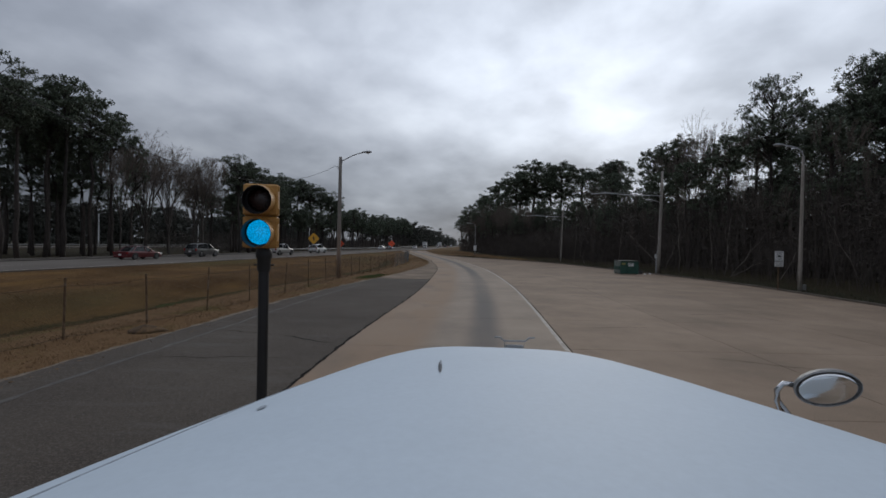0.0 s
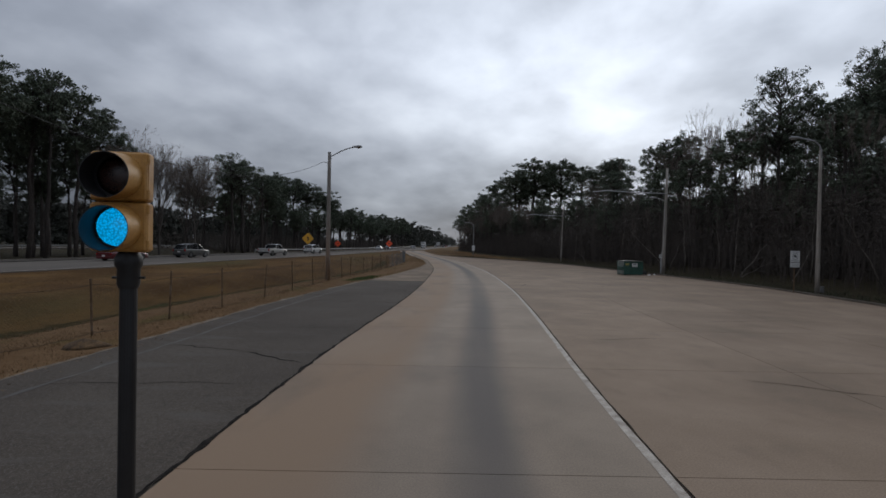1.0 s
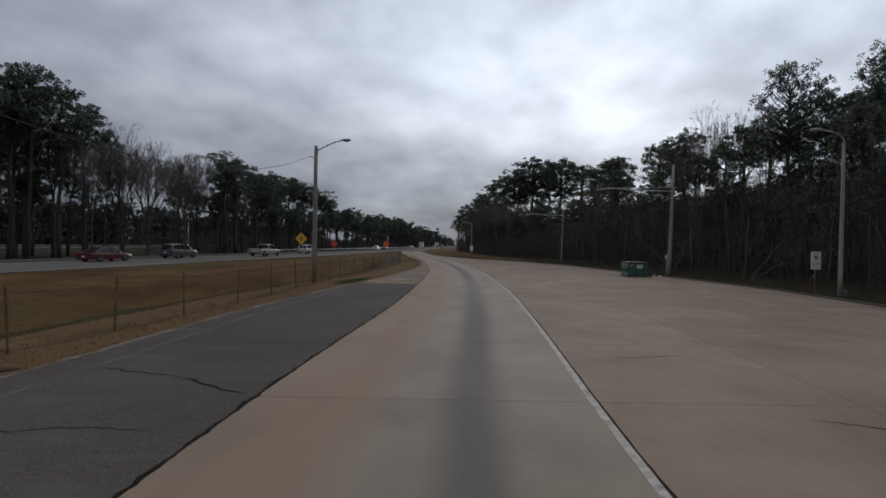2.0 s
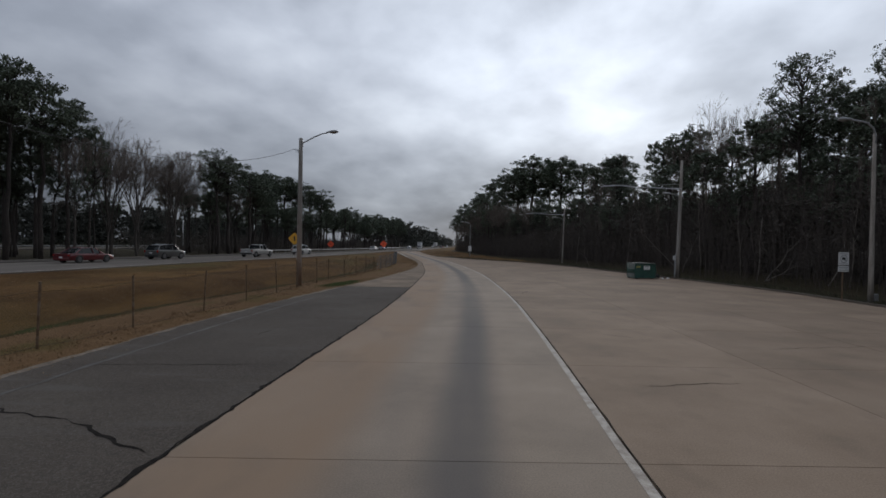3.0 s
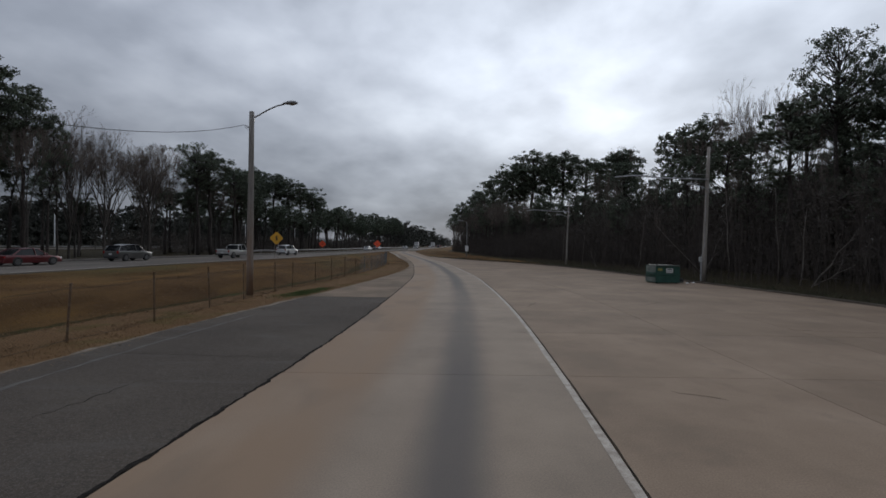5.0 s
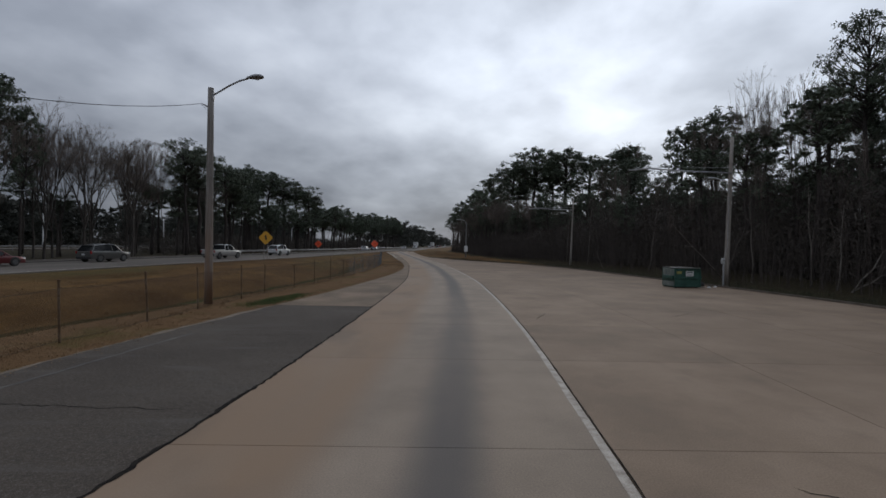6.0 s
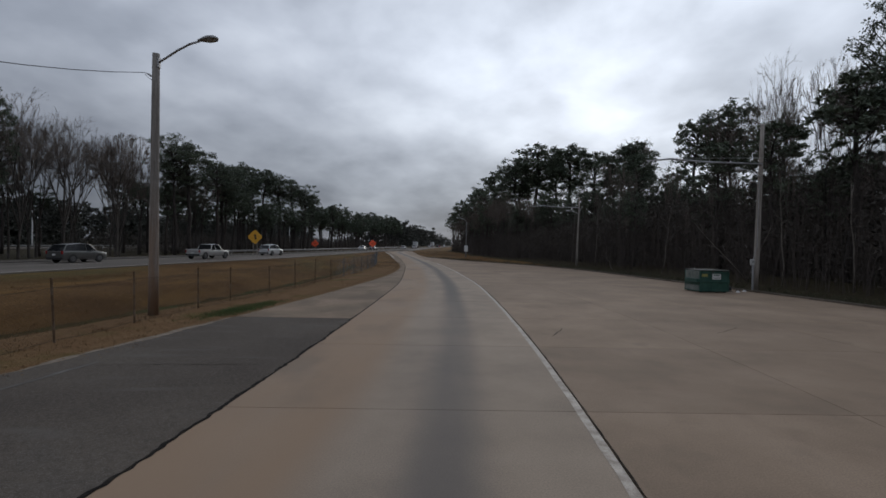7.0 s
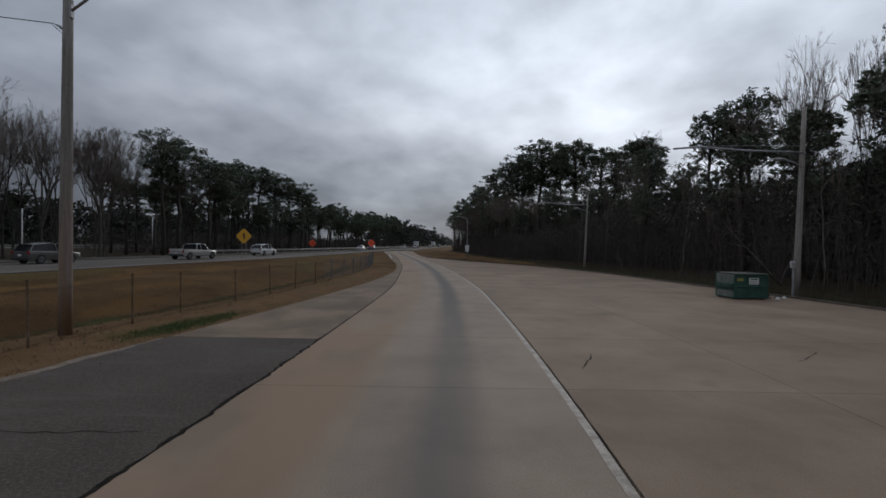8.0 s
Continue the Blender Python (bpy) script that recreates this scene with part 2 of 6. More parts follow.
WHITE_LINE = material("worn_white_paint", [(0.24, 0.20, 0.16), (0.37, 0.32, 0.265), (0.48, 0.43, 0.365)], 5, 60, 0.7, bump=0.1, spread=0.12)
FAINT_LINE = material("faded_paint", [(0.060, 0.052, 0.044), (0.076, 0.067, 0.058), (0.115, 0.104, 0.092)], 2.2, 60, 0.8, bump=0.1, spread=0.2)
# filler of cracks and joints; also the highway's painted shadow strips
CRACK_AND_SHADOW = material("dark_joint_and_shadow", [(0.012, 0.010, 0.009), (0.030, 0.026, 0.022)], 8, 60, 0.95, specular=0.05)
SOIL = material("dark_soil_and_straw", [(0.05, 0.027, 0.011), (0.085, 0.048, 0.02), (0.14, 0.08, 0.032)], 6, 30, 0.95, bump=0.9, depth=0.03, spread=0.25)
SAND = material("pale_sand_and_grit", [(0.11, 0.083, 0.058), (0.16, 0.124, 0.09), (0.23, 0.185, 0.14)], 3, 40, 0.95, bump=0.4, depth=0.01, spread=0.2)
DUST = material("dust_filled_joint", [(0.07, 0.056, 0.044), (0.10, 0.082, 0.065)], 6, 60, 0.95)
KERB = material("kerb_concrete", [(0.085, 0.068, 0.052), (0.13, 0.107, 0.085)], 1.2, 40, 0.9, bump=0.3, depth=0.01, spread=0.15)
STEEL = material("galvanised_steel", [(0.28, 0.28, 0.285), (0.38, 0.38, 0.385)], 3, 80, 0.55, 0.6, bump=0.05, spread=0.08)
FENCE = material("rusty_fence_steel", [(0.09, 0.056, 0.034), (0.135, 0.09, 0.057), (0.18, 0.135, 0.10)], 6, 80, 0.85, 0.0, bump=0.1, spread=0.15, specular=0.15)
WIRE = material("dull_fence_wire", [(0.06, 0.042, 0.028), (0.10, 0.075, 0.052)], 6, 80, 0.8, 0.0, bump=0.0, specular=0.15)
NEWWIRE = material("grey_fence_wire", [(0.10, 0.105, 0.11), (0.14, 0.146, 0.152)], 6, 80, 0.7, 0.0, bump=0.0, specular=0.2)
WOODPOLE = material("weathered_pole_wood", [(0.19, 0.165, 0.142), (0.26, 0.232, 0.203), (0.33, 0.30, 0.265)], 3.0, 40, 0.85, bump=0.4, depth=0.012,
                    spread=0.18, stretch=(6, 6, 0.35))
REDPOLE = material("orange_stained_pole_wood", [(0.145, 0.130, 0.114), (0.20, 0.182, 0.163), (0.255, 0.236, 0.214)], 2.5, 40, 0.85, bump=0.4,
                   depth=0.012, spread=0.18, stretch=(6, 6, 0.3))
def low_stain(m, low, high, colour, top=0.8):
    """A stain that creeps up from a thing's foot."""
    nt = m.node_tree
    N, L = nt.nodes.new, nt.links.new
    co, sp, mr = N("ShaderNodeTexCoord"), N("ShaderNodeSeparateXYZ"), N("ShaderNodeMapRange")
    L(co.outputs["Object"], sp.inputs[0])
    mr.inputs["From Min"].default_value, mr.inputs["From Max"].default_value = low, high
    mr.inputs["To Min"].default_value, mr.inputs["To Max"].default_value = 1, 0
    L(sp.outputs[2], mr.inputs[0])
    mix_over(m, noise_mask(m, 2.0, 0.2, 0.6, 5, (5, 5, 0.4), mr.outputs[0], top), colour)


low_stain(REDPOLE, 0.5, 4.5, (0.21, 0.105, 0.045))
BARK = material("pine_bark", [(0.026, 0.021, 0.018), (0.043, 0.034, 0.029), (0.064, 0.051, 0.043)], 3, 20, 0.95, bump=0.9, depth=0.05, spread=0.2,
                stretch=(3, 3, 0.6), random_value=0.2)
PALEBARK = material("pale_dead_wood", [(0.10, 0.085, 0.07), (0.15, 0.13, 0.11), (0.20, 0.18, 0.155)], 3, 25, 0.9, bump=0.4, depth=0.02, spread=0.2, stretch=(3, 3, 0.5))
GREYBARK = material("grey_bark", [(0.036, 0.030, 0.026), (0.056, 0.047, 0.040), (0.084, 0.071, 0.060)], 2, 25, 0.95, bump=0.5, depth=0.03, spread=0.2,
                    stretch=(3, 3, 0.6), random_value=0.25)
TWIGS = material("brown_grey_twigs", [(0.090, 0.072, 0.060), (0.125, 0.101, 0.084), (0.162, 0.134, 0.113)], 0.5, 9, 0.9, bump=0, spread=0.15, random_value=0.25, island=True)
NEEDLES = material("pine_needles", [(0.052, 0.066, 0.044), (0.077, 0.096, 0.062), (0.104, 0.125, 0.082)], 0.7, 9, 0.75, bump=0, spread=0.2, random_value=0.3,
                   island=True)
SHRUB = material("brown_twigs_and_dull_leaves", [(0.044, 0.035, 0.028), (0.060, 0.049, 0.039), (0.080, 0.068, 0.052)], 0.5, 9, 0.85, bump=0, spread=0.25,
                 random_value=0.3, island=True)
BRUSH = material("bare_brush", [(0.040, 0.031, 0.026), (0.056, 0.044, 0.037), (0.078, 0.063, 0.053)], 0.6, 9, 0.95, bump=0, spread=0.15, random_value=0.3, island=True)
FARLEAF = material("far_woods_foliage", [(0.034, 0.036, 0.029), (0.048, 0.050, 0.040), (0.064, 0.064, 0.052)], 0.1, 2, 0.9, bump=0, spread=0.2, random_value=0.25,
                   island=True)
STRAW = material("dry_grass_blades", [(0.13, 0.078, 0.036), (0.175, 0.108, 0.052), (0.22, 0.142, 0.072)], 0.5, 12, 0.9, bump=0, spread=0.15, random_value=0.16,
                 island=True)
WEED = material("dark_winter_weeds", [(0.026, 0.028, 0.014), (0.042, 0.042, 0.021), (0.062, 0.055, 0.028)], 0.8, 12, 0.9, bump=0, spread=0.2, random_value=0.3, island=True)
GREENBLADE = material("green_grass_blades", [(0.045, 0.075, 0.018), (0.07, 0.10, 0.026), (0.11, 0.11, 0.038)], 0.5, 12, 0.9, bump=0, spread=0.2, random_value=0.3,
                      island=True)
SIGNAL_YELLOW = material("faded_yellow_enamel", [(0.33, 0.16, 0.035), (0.40, 0.205, 0.05), (0.45, 0.25, 0.075)], 5, 60, 0.5, bump=0.08, spread=0.08)
SIGNAL_BLACK = material("black_visor_paint", [(0.008, 0.008, 0.009), (0.016, 0.015, 0.016)], 8, 60, 0.6, bump=0.1)
BLACKPOST = material("black_painted_steel", [(0.006, 0.006, 0.007), (0.012, 0.012, 0.013)], 5, 50, 0.55, bump=0.08)
RED_LENS = material("unlit_red_lens", [(0.020, 0.010, 0.008), (0.032, 0.014, 0.011)], 20, 120, 0.2, bump=0.2)
DUMP_GREEN = material("dumpster_green_paint", [(0.012, 0.048, 0.036), (0.02, 0.07, 0.052), (0.03, 0.085, 0.065)], 2.5, 30, 0.55, bump=0.1, spread=0.15)
mix_over(DUMP_GREEN, noise_mask(DUMP_GREEN, 3.5, 0.64, 0.74, 6, top=0.7), (0.06, 0.035, 0.02))
PALE_GREEN = material("pale_green_paint", [(0.10, 0.12, 0.105), (0.15, 0.17, 0.15), (0.20, 0.22, 0.20)], 3, 40, 0.7, bump=0.1, spread=0.18)
BLACK_PLASTIC = material("black_plastic", [(0.01, 0.01, 0.01), (0.02, 0.02, 0.02)], 5, 60, 0.6)
RUBBER = material("tyre_rubber", [(0.012, 0.012, 0.012), (0.025, 0.025, 0.024)], 8, 60, 0.85)
SIGN_WHITE = material("white_sign_sheet", [(0.55, 0.55, 0.54), (0.66, 0.66, 0.65)], 3, 50, 0.45, bump=0.03, spread=0.05)
SIGN_YELLOW = material("yellow_sign_sheet", [(0.60, 0.30, 0.02), (0.70, 0.36, 0.03)], 3, 50, 0.45, bump=0.03, spread=0.05)
SIGN_ORANGE = material("fluorescent_orange_sheet", [(0.85, 0.10, 0.035), (0.95, 0.13, 0.05)], 3, 50, 0.45, bump=0.03, spread=0.05)
INK = material("black_sign_ink", [(0.012, 0.012, 0.012), (0.02, 0.02, 0.02)], 5, 60, 0.5)
GREY_INK = material("grey_faded_ink", [(0.20, 0.20, 0.20), (0.27, 0.27, 0.27)], 5, 60, 0.5)
YELLOW_LABEL = material("yellow_label", [(0.24, 0.23, 0.07), (0.30, 0.285, 0.10)], 5, 60, 0.5)
LAMP_GREY = material("grey_lamp_housing", [(0.22, 0.22, 0.22), (0.30, 0.30, 0.30)], 5, 60, 0.5, 0.3)
METER = material("pale_meter_paint", [(0.38, 0.38, 0.37), (0.46, 0.46, 0.45)], 5, 60, 0.5)
RIM = material("dull_wheel_rim", [(0.06, 0.06, 0.062), (0.10, 0.10, 0.102)], 5, 60, 0.4, 0.3)
LAMP_GLASS = material("dull_lamp_glass", [(0.28, 0.28, 0.27), (0.36, 0.36, 0.35)], 5, 60, 0.25)
CHROME = material("polished_steel", [(0.55, 0.55, 0.56), (0.62, 0.62, 0.63)], 6, 80, 0.16, 1.0, bump=0)
MIRROR = material("mirror_glass", [(0.80, 0.81, 0.82), (0.82, 0.83, 0.84)], 2, 40, 0.13, 1.0, bump=0, spread=0.01)
MIRROR.node_tree.nodes["Principled BSDF"].inputs["Roughness"].default_value = 0.03
TRUCK_WHITE = material("white_truck_paint", [(0.52, 0.59, 0.65), (0.57, 0.64, 0.70)], 1.2, 40, 0.62, bump=0, spread=0.015, specular=0.28)
TRUCK_DUST = material("light_grime_on_paint", [(0.26, 0.29, 0.32), (0.36, 0.40, 0.44)], 10, 60, 0.8)
TRUCK_GREY = material("grime_on_paint", [(0.05, 0.055, 0.065), (0.12, 0.125, 0.135)], 10, 60, 0.8)
TINT = material("tinted_car_glass", [(0.010, 0.011, 0.012), (0.016, 0.017, 0.018)], 3, 40, 0.14, bump=0, specular=0.3)
GUARD = material("weathered_guardrail", [(0.156, 0.156, 0.153), (0.216, 0.213, 0.210)], 2, 40, 0.5, 0.3)
TAIL_RED = material("tail_lamp_red", [(0.25, 0.01, 0.01), (0.32, 0.015, 0.012)], 5, 60, 0.25)
HEAD_CLEAR = material("headlamp_clear", [(0.55, 0.55, 0.54), (0.65, 0.65, 0.64)], 5, 60, 0.15)


def car_paint(name, c):
    return material(name, [tuple(v * 0.92 for v in c), c], 2, 60, 0.32, 0.25, bump=0.0, spread=0.03, coat=0.6)


def lens_material():
    m = material("lit_green_lens", [(0.0, 0.08, 0.09), (0.0, 0.10, 0.11)], 10, 90, 0.3, bump=0.1)
    nt = m.node_tree
    b = nt.nodes["Principled BSDF"]
    co, v, mr = nt.nodes.new("ShaderNodeTexCoord"), nt.nodes.new("ShaderNodeTexVoronoi"), nt.nodes.new("ShaderNodeMapRange")
    v.inputs["Scale"].default_value = 75
    nt.links.new(co.outputs["Object"], v.inputs["Vector"])
    mr.inputs["From Min"].default_value, mr.inputs["From Max"].default_value = 0.15, 0.75
    mr.inputs["To Min"].default_value, mr.inputs["To Max"].default_value = 1.1, 0.42
    nt.links.new(v.outputs["Distance"], mr.inputs[0])
    nt.links.new(mr.outputs[0], b.inputs["Emission Strength"])
    b.inputs["Emission Color"].default_value = (0.0, 0.36, 0.80, 1)
    return m


GREEN_LENS = lens_material()


# ---- mesh helpers ----
class Geo:
    """Vertices and faces of one mesh, gathered by the shapes below."""

    def __init__(self):
        self.v, self.f = [], []

    def add(self, vs, fs):
        o = len(self.v)
        self.v += [tuple(p) for p in vs]
        self.f += [tuple(o + i for i in f) for f in fs]
        return self

    def box(self, c, s, m=None, bev=0.0):
        """A box about c of size s, with its upright edges and top chamfered by bev."""
        x, y, z = (a / 2 for a in s)
        if bev:
            b = min(bev, 0.45 * min(s))
            octagon = lambda x, y, c: [(x - c, -y), (x, -y + c), (x, y - c), (x - c, y), (-x + c, y), (-x, y - c), (-x, -y + c), (-x + c, -y)]
            vs = []
            for zz, k in ((-z, b), (-z + b, 0), (z - b, 0), (z, b)):
                vs += [(px, py, zz) for px, py in octagon(x - k, y - k, b * (0.4 if k else 1))]
            fs = [tuple(range(7, -1, -1)), tuple(range(24, 32))]
            for k in range(3):
                fs += [(8 * k + i, 8 * k + (i + 1) % 8, 8 * k + 8 + (i + 1) % 8, 8 * k + 8 + i) for i in range(8)]
        else:
            vs = [(i, j, k) for k in (-z, z) for i, j in ((-x, -y), (x, -y), (x, y), (-x, y))]
            fs = [(3, 2, 1, 0), (4, 5, 6, 7), (0, 1, 5, 4), (1, 2, 6, 5), (2, 3, 7, 6), (3, 0, 4, 7)]
        m = m or Matrix.Identity(4)
        return self.add([Matrix.Translation(c) @ m @ Vector(p) for p in vs], fs)

    def tube(self, path, radii, n=8, caps=True):
        """A tube of n sides along a path, with a radius for each point."""
        pts = [Vector(p) for p in path]
        vs, fs = [], []
        for i, p in enumerate(pts):
            d = (pts[min(i + 1, len(pts) - 1)] - pts[max(i - 1, 0)]).normalized()
            a = d.orthogonal().normalized() if abs(d.z) > 0.99 else d.cross(Vector((0, 0, 1))).normalized()
            b = d.cross(a)
            r = radii[i] if hasattr(radii, "__len__") else radii
            vs += [p + r * (math.cos(k * math.tau / n) * a + math.sin(k * math.tau / n) * b) for k in range(n)]
        for i in range(len(pts) - 1):
            fs += [(n * i + k, n * i + (k + 1) % n, n * i + n + (k + 1) % n, n * i + n + k) for k in range(n)]
        if caps:
            fs += [tuple(range(n - 1, -1, -1)), tuple(range(n * (len(pts) - 1), n * len(pts)))]
        return self.add(vs, fs)

    def prism(self, outline, y0, y1, m=None):
        """An outline in x and z, drawn out from y0 to y1."""
        n = len(outline)
        vs = [(x, y, z) for y in (y0, y1) for x, z in outline]
        fs = [tuple(range(n)), tuple(range(2 * n - 1, n - 1, -1))] + [(i, n + i, n + (i + 1) % n, (i + 1) % n) for i in range(n)]
        m = m or Matrix.Identity(4)
        return self.add([m @ Vector(p) for p in vs], fs)

    def loft(self, rings, close=True, caps=True):
        n = len(rings[0])
        vs = [p for r in rings for p in r]
        fs = []
        for i in range(len(rings) - 1):
            fs += [(n * i + k, n * i + (k + 1) % n, n * i + n + (k + 1) % n, n * i + n + k) for k in range(n if close else n - 1)]
        if caps and close:
            fs += [tuple(range(n - 1, -1, -1)), tuple(range(n * (len(rings) - 1), n * len(rings)))]
        return self.add(vs, fs)

    def mesh(self, name, mat, smooth=False, uv=None):
        me = bpy.data.meshes.new(name)
        me.from_pydata(self.v, [], self.f)
        mats = mat if isinstance(mat, (list, tuple)) else [mat]
        for x in mats:
            me.materials.append(x)
        if smooth:
            me.shade_smooth()
        if uv:
            layer = me.uv_layers.new(name="UVMap")
            for lp in me.loops:
                layer.data[lp.index].uv = uv(me.vertices[lp.vertex_index].co)
        me.update()
        return me


def thing(name, label, category, at=None, group="", kind=""):
    """An Empty at a thing's base, which parents its parts."""
    ob = new(name)
    ob.empty_display_size = 0.2
    ob.matrix_world = at or Matrix.Identity(4)
    return tagged(ob, label, category, group, kind)


def part(name, geo, mat, parent, label="", smooth=False, uv=None, at=None, kind=""):
    ob = new(name, geo if isinstance(geo, bpy.types.Mesh) else geo.mesh(name, mat, smooth, uv))
    ob.parent = parent
    if at:
        ob.matrix_local = at
    return tagged(ob, label, kind=kind)


def single(name, geo, mat, label, category="", group="", kind="", smooth=False, uv=None, at=None):
    ob = new(name, geo.mesh(name, mat, smooth, uv))
    if at:
        ob.matrix_world = at
    return tagged(ob, label, category, group, kind)


def crease(ob, degrees=35):
    ob.data.shade_smooth()
    ob.data.set_sharp_from_angle(angle=radians(degrees))
    return ob


def curve(*pts):
    """A gently rounded course x(y) through points (y, x)."""
    ys, xs = [p[0] for p in pts], [p[1] for p in pts]
    return lambda y: sum(float(np.interp(y + d, ys, xs)) for d in (-3, -1.5, 0, 1.5, 3)) / 5


# ---- the plan: courses of edges along the way ----
LEFT = curve((-30, -8.2), (8, -7.45), (13, -6.95), (18, -6.75), (24, -6.1), (29, -5.35), (33, -4.6), (37, -3.9), (42, -3.2), (50, -2.2), (56, -1.8), (64, -1.8),
             (76, -2.9), (90, -4.9), (100, -6.3), (121, -8.9), (150, -13.2), (175, -15))
SEAM = curve((-30, -3.3), (7.7, -2.6), (14.4, -2.18), (18.4, -1.72), (25, -1.2), (33, -0.84), (43, -0.53), (48, -0.5), (58, -1.0), (70, -1.7), (100, -4.9), (121, -7.7), (150, -12.2))
LINE = curve((-30, 1.6), (8, 2.8), (13, 3.2), (18, 3.65), (27, 4.25), (35, 4.47), (46, 4.48), (54, 4.0), (64, 3.3), (80, 1.6), (100, -1.2), (121, -4.0), (150, -7.6))
RIGHT = curve((-30, 20.5), (21, 20.2), (27, 21.0), (34, 21.5), (44, 20.4), (52, 19.2), (60, 18.2), (68, 16.8), (76, 13.6), (82, 10.6), (88, 6.6), (94, 3.9), (101, 1.2),
              (107, -0.7), (121, -2.3), (137, -3.7), (150, -4.9), (175, -6.5))
NEAR = curve((-60, -37), (-20, -33), (0, -31), (20, -29.2), (38.8, -25.8), (58, -23.4), (85, -18.9), (115, -16.5), (150, -14.4), (175, -13.5))
OUTER = curve((-60, -53), (-20, -50), (20, -46.2), (45, -42.6), (62, -39.8), (89, -35.2), (125, -28.6), (170, -24), (230, -19.5), (330, -12), (480, 0), (700, 20), (1100, 70))
INNER = curve((150, -13.5), (175, -6.5), (220, -5.0), (330, 2.5), (480, 14), (700, 34), (1100, 84))
WOOD = curve((-30, 23.5), (21, 23.6), (34, 24.6), (44, 23.4), (60, 21.2), (70, 19.5), (80, 16.5), (90, 12.8), (100, 10.6), (120, 9.6), (150, 7.8), (185, 6.5), (260, 12), (480, 36), (900, 90))
HIGHWAY_Z = 0.2


def smooth_step(a, b, v):
    k = min(1, max(0, (v - a) / (b - a)))
    return k * k * (3 - 2 * k)


def ground_z(x, y):
    h = -0.035
    bump = 0.05 * noise.noise((x * 0.35, y * 0.35, 0)) + 0.10 * noise.noise((x * 0.08, y * 0.08, 3))
    if x < LEFT(y):
        d, dn = LEFT(y) - x, x - NEAR(y)
        if dn > 0:
            w = d + dn
            rise = smooth_step(1.0, 3.0, d) * smooth_step(0.5, 2.0, dn)
            ditch = -0.62 * math.exp(-((d - min(6.5, 0.45 * w)) / 2.4) ** 2) * smooth_step(4, 12, w)
            h += rise * (0.06 + bump) + ditch + (HIGHWAY_Z - 0.05) * smooth_step(9, 2, dn) * smooth_step(0, 4, d)
        else:
            do = OUTER(y) - x
            h = HIGHWAY_Z - 0.06 if do < 0.8 else HIGHWAY_Z - 0.06 - 0.25 * smooth_step(0.8, 6, do) + bump * smooth_step(1, 4, do)
    elif x > RIGHT(y) and y < 170:
        d = x - RIGHT(y)
        h += (0.10 + 0.05 * (y < 100)) * smooth_step(0.4, 1.6, d) + (0.25 + 2 * bump) * smooth_step(1.5, 8, d)
    elif y >= 170:
        d = x - INNER(y)
        h = HIGHWAY_Z - 0.06 if d < 0.6 else HIGHWAY_Z - 0.06 + bump * smooth_step(1, 4, d)
    return h


def steps(lo, hi, d, far, grow=1.35):
    a = list(np.arange(lo, hi + 0.01, d))
    k = d
    while a[-1] < far:
        k *= grow
        a.append(a[-1] + k)
    k = d
    while a[0] > -far:
        k *= grow
        a.insert(0, a[0] - k)
    return a


def build_ground():
    xs, ys = steps(-56, 34, 0.6, 2600), steps(-12, 182, 1.2, 2600)
    g, nx = Geo(), len(xs)
    g.v = [(x, y, ground_z(x, y)) for y in ys for x in xs]
    g.f = [(j * nx + i, j * nx + i + 1, j * nx + nx + i + 1, j * nx + nx + i) for j in range(len(ys) - 1) for i in range(nx - 1)]
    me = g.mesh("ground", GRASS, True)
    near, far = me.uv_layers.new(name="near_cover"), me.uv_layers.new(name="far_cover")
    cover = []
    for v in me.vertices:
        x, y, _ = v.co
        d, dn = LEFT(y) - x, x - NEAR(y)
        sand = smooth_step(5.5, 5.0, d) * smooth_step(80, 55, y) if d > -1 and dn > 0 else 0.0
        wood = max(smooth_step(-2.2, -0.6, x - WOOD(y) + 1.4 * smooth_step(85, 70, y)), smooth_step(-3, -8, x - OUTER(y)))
        # strip along the ditch that takes the painted shade and the green
        shaded_ditch = smooth_step(1.0, 0.25, abs(d - 6.1)) * smooth_step(95, 70, y) if dn > 3 else 0.0
        cover.append((sand, wood, shaded_ditch))
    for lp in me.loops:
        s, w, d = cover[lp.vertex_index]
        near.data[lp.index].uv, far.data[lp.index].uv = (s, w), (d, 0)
    ob = new("ground", me)
    return tagged(ob, "rough ground of dormant brown grass, sand and leaf litter", "ground", kind="structure")


build_ground()


def strip(left, right, y0, y1, z, thick, dy=1.5, nx=2, mark=None):
    """A slab between two courses, from y0 to y1, with its sides."""
    g = Geo()
    ys = np.linspace(y0, y1, max(2, int((y1 - y0) / dy) + 1))
    rows = []
    for y in ys:
        a, b = left(y), right(y)
        rows.append([(a + (b - a) * k / nx, y, z) for k in range(nx + 1)])
    n = nx + 1
    g.v = [p for r in rows for p in r] + [(x, y, z - thick) for r in rows for x, y, _ in (r[0], r[-1])]
    o = len(rows) * n
    for j in range(len(rows) - 1):
        g.f += [(j * n + k, j * n + k + 1, j * n + n + k + 1, j * n + n + k) for k in range(nx)]
        g.f += [(o + 2 * j, j * n, j * n + n, o + 2 * j + 2), (j * n + nx, o + 2 * j + 1, o + 2 * j + 3, j * n + n + nx)]
    e = (len(rows) - 1)
    g.f += [tuple([o] + [o + 1] + [k for k in range(nx, -1, -1)]), tuple([o + 2 * e + 1, o + 2 * e] + [e * n + k for k in range(nx + 1)])]
    return g


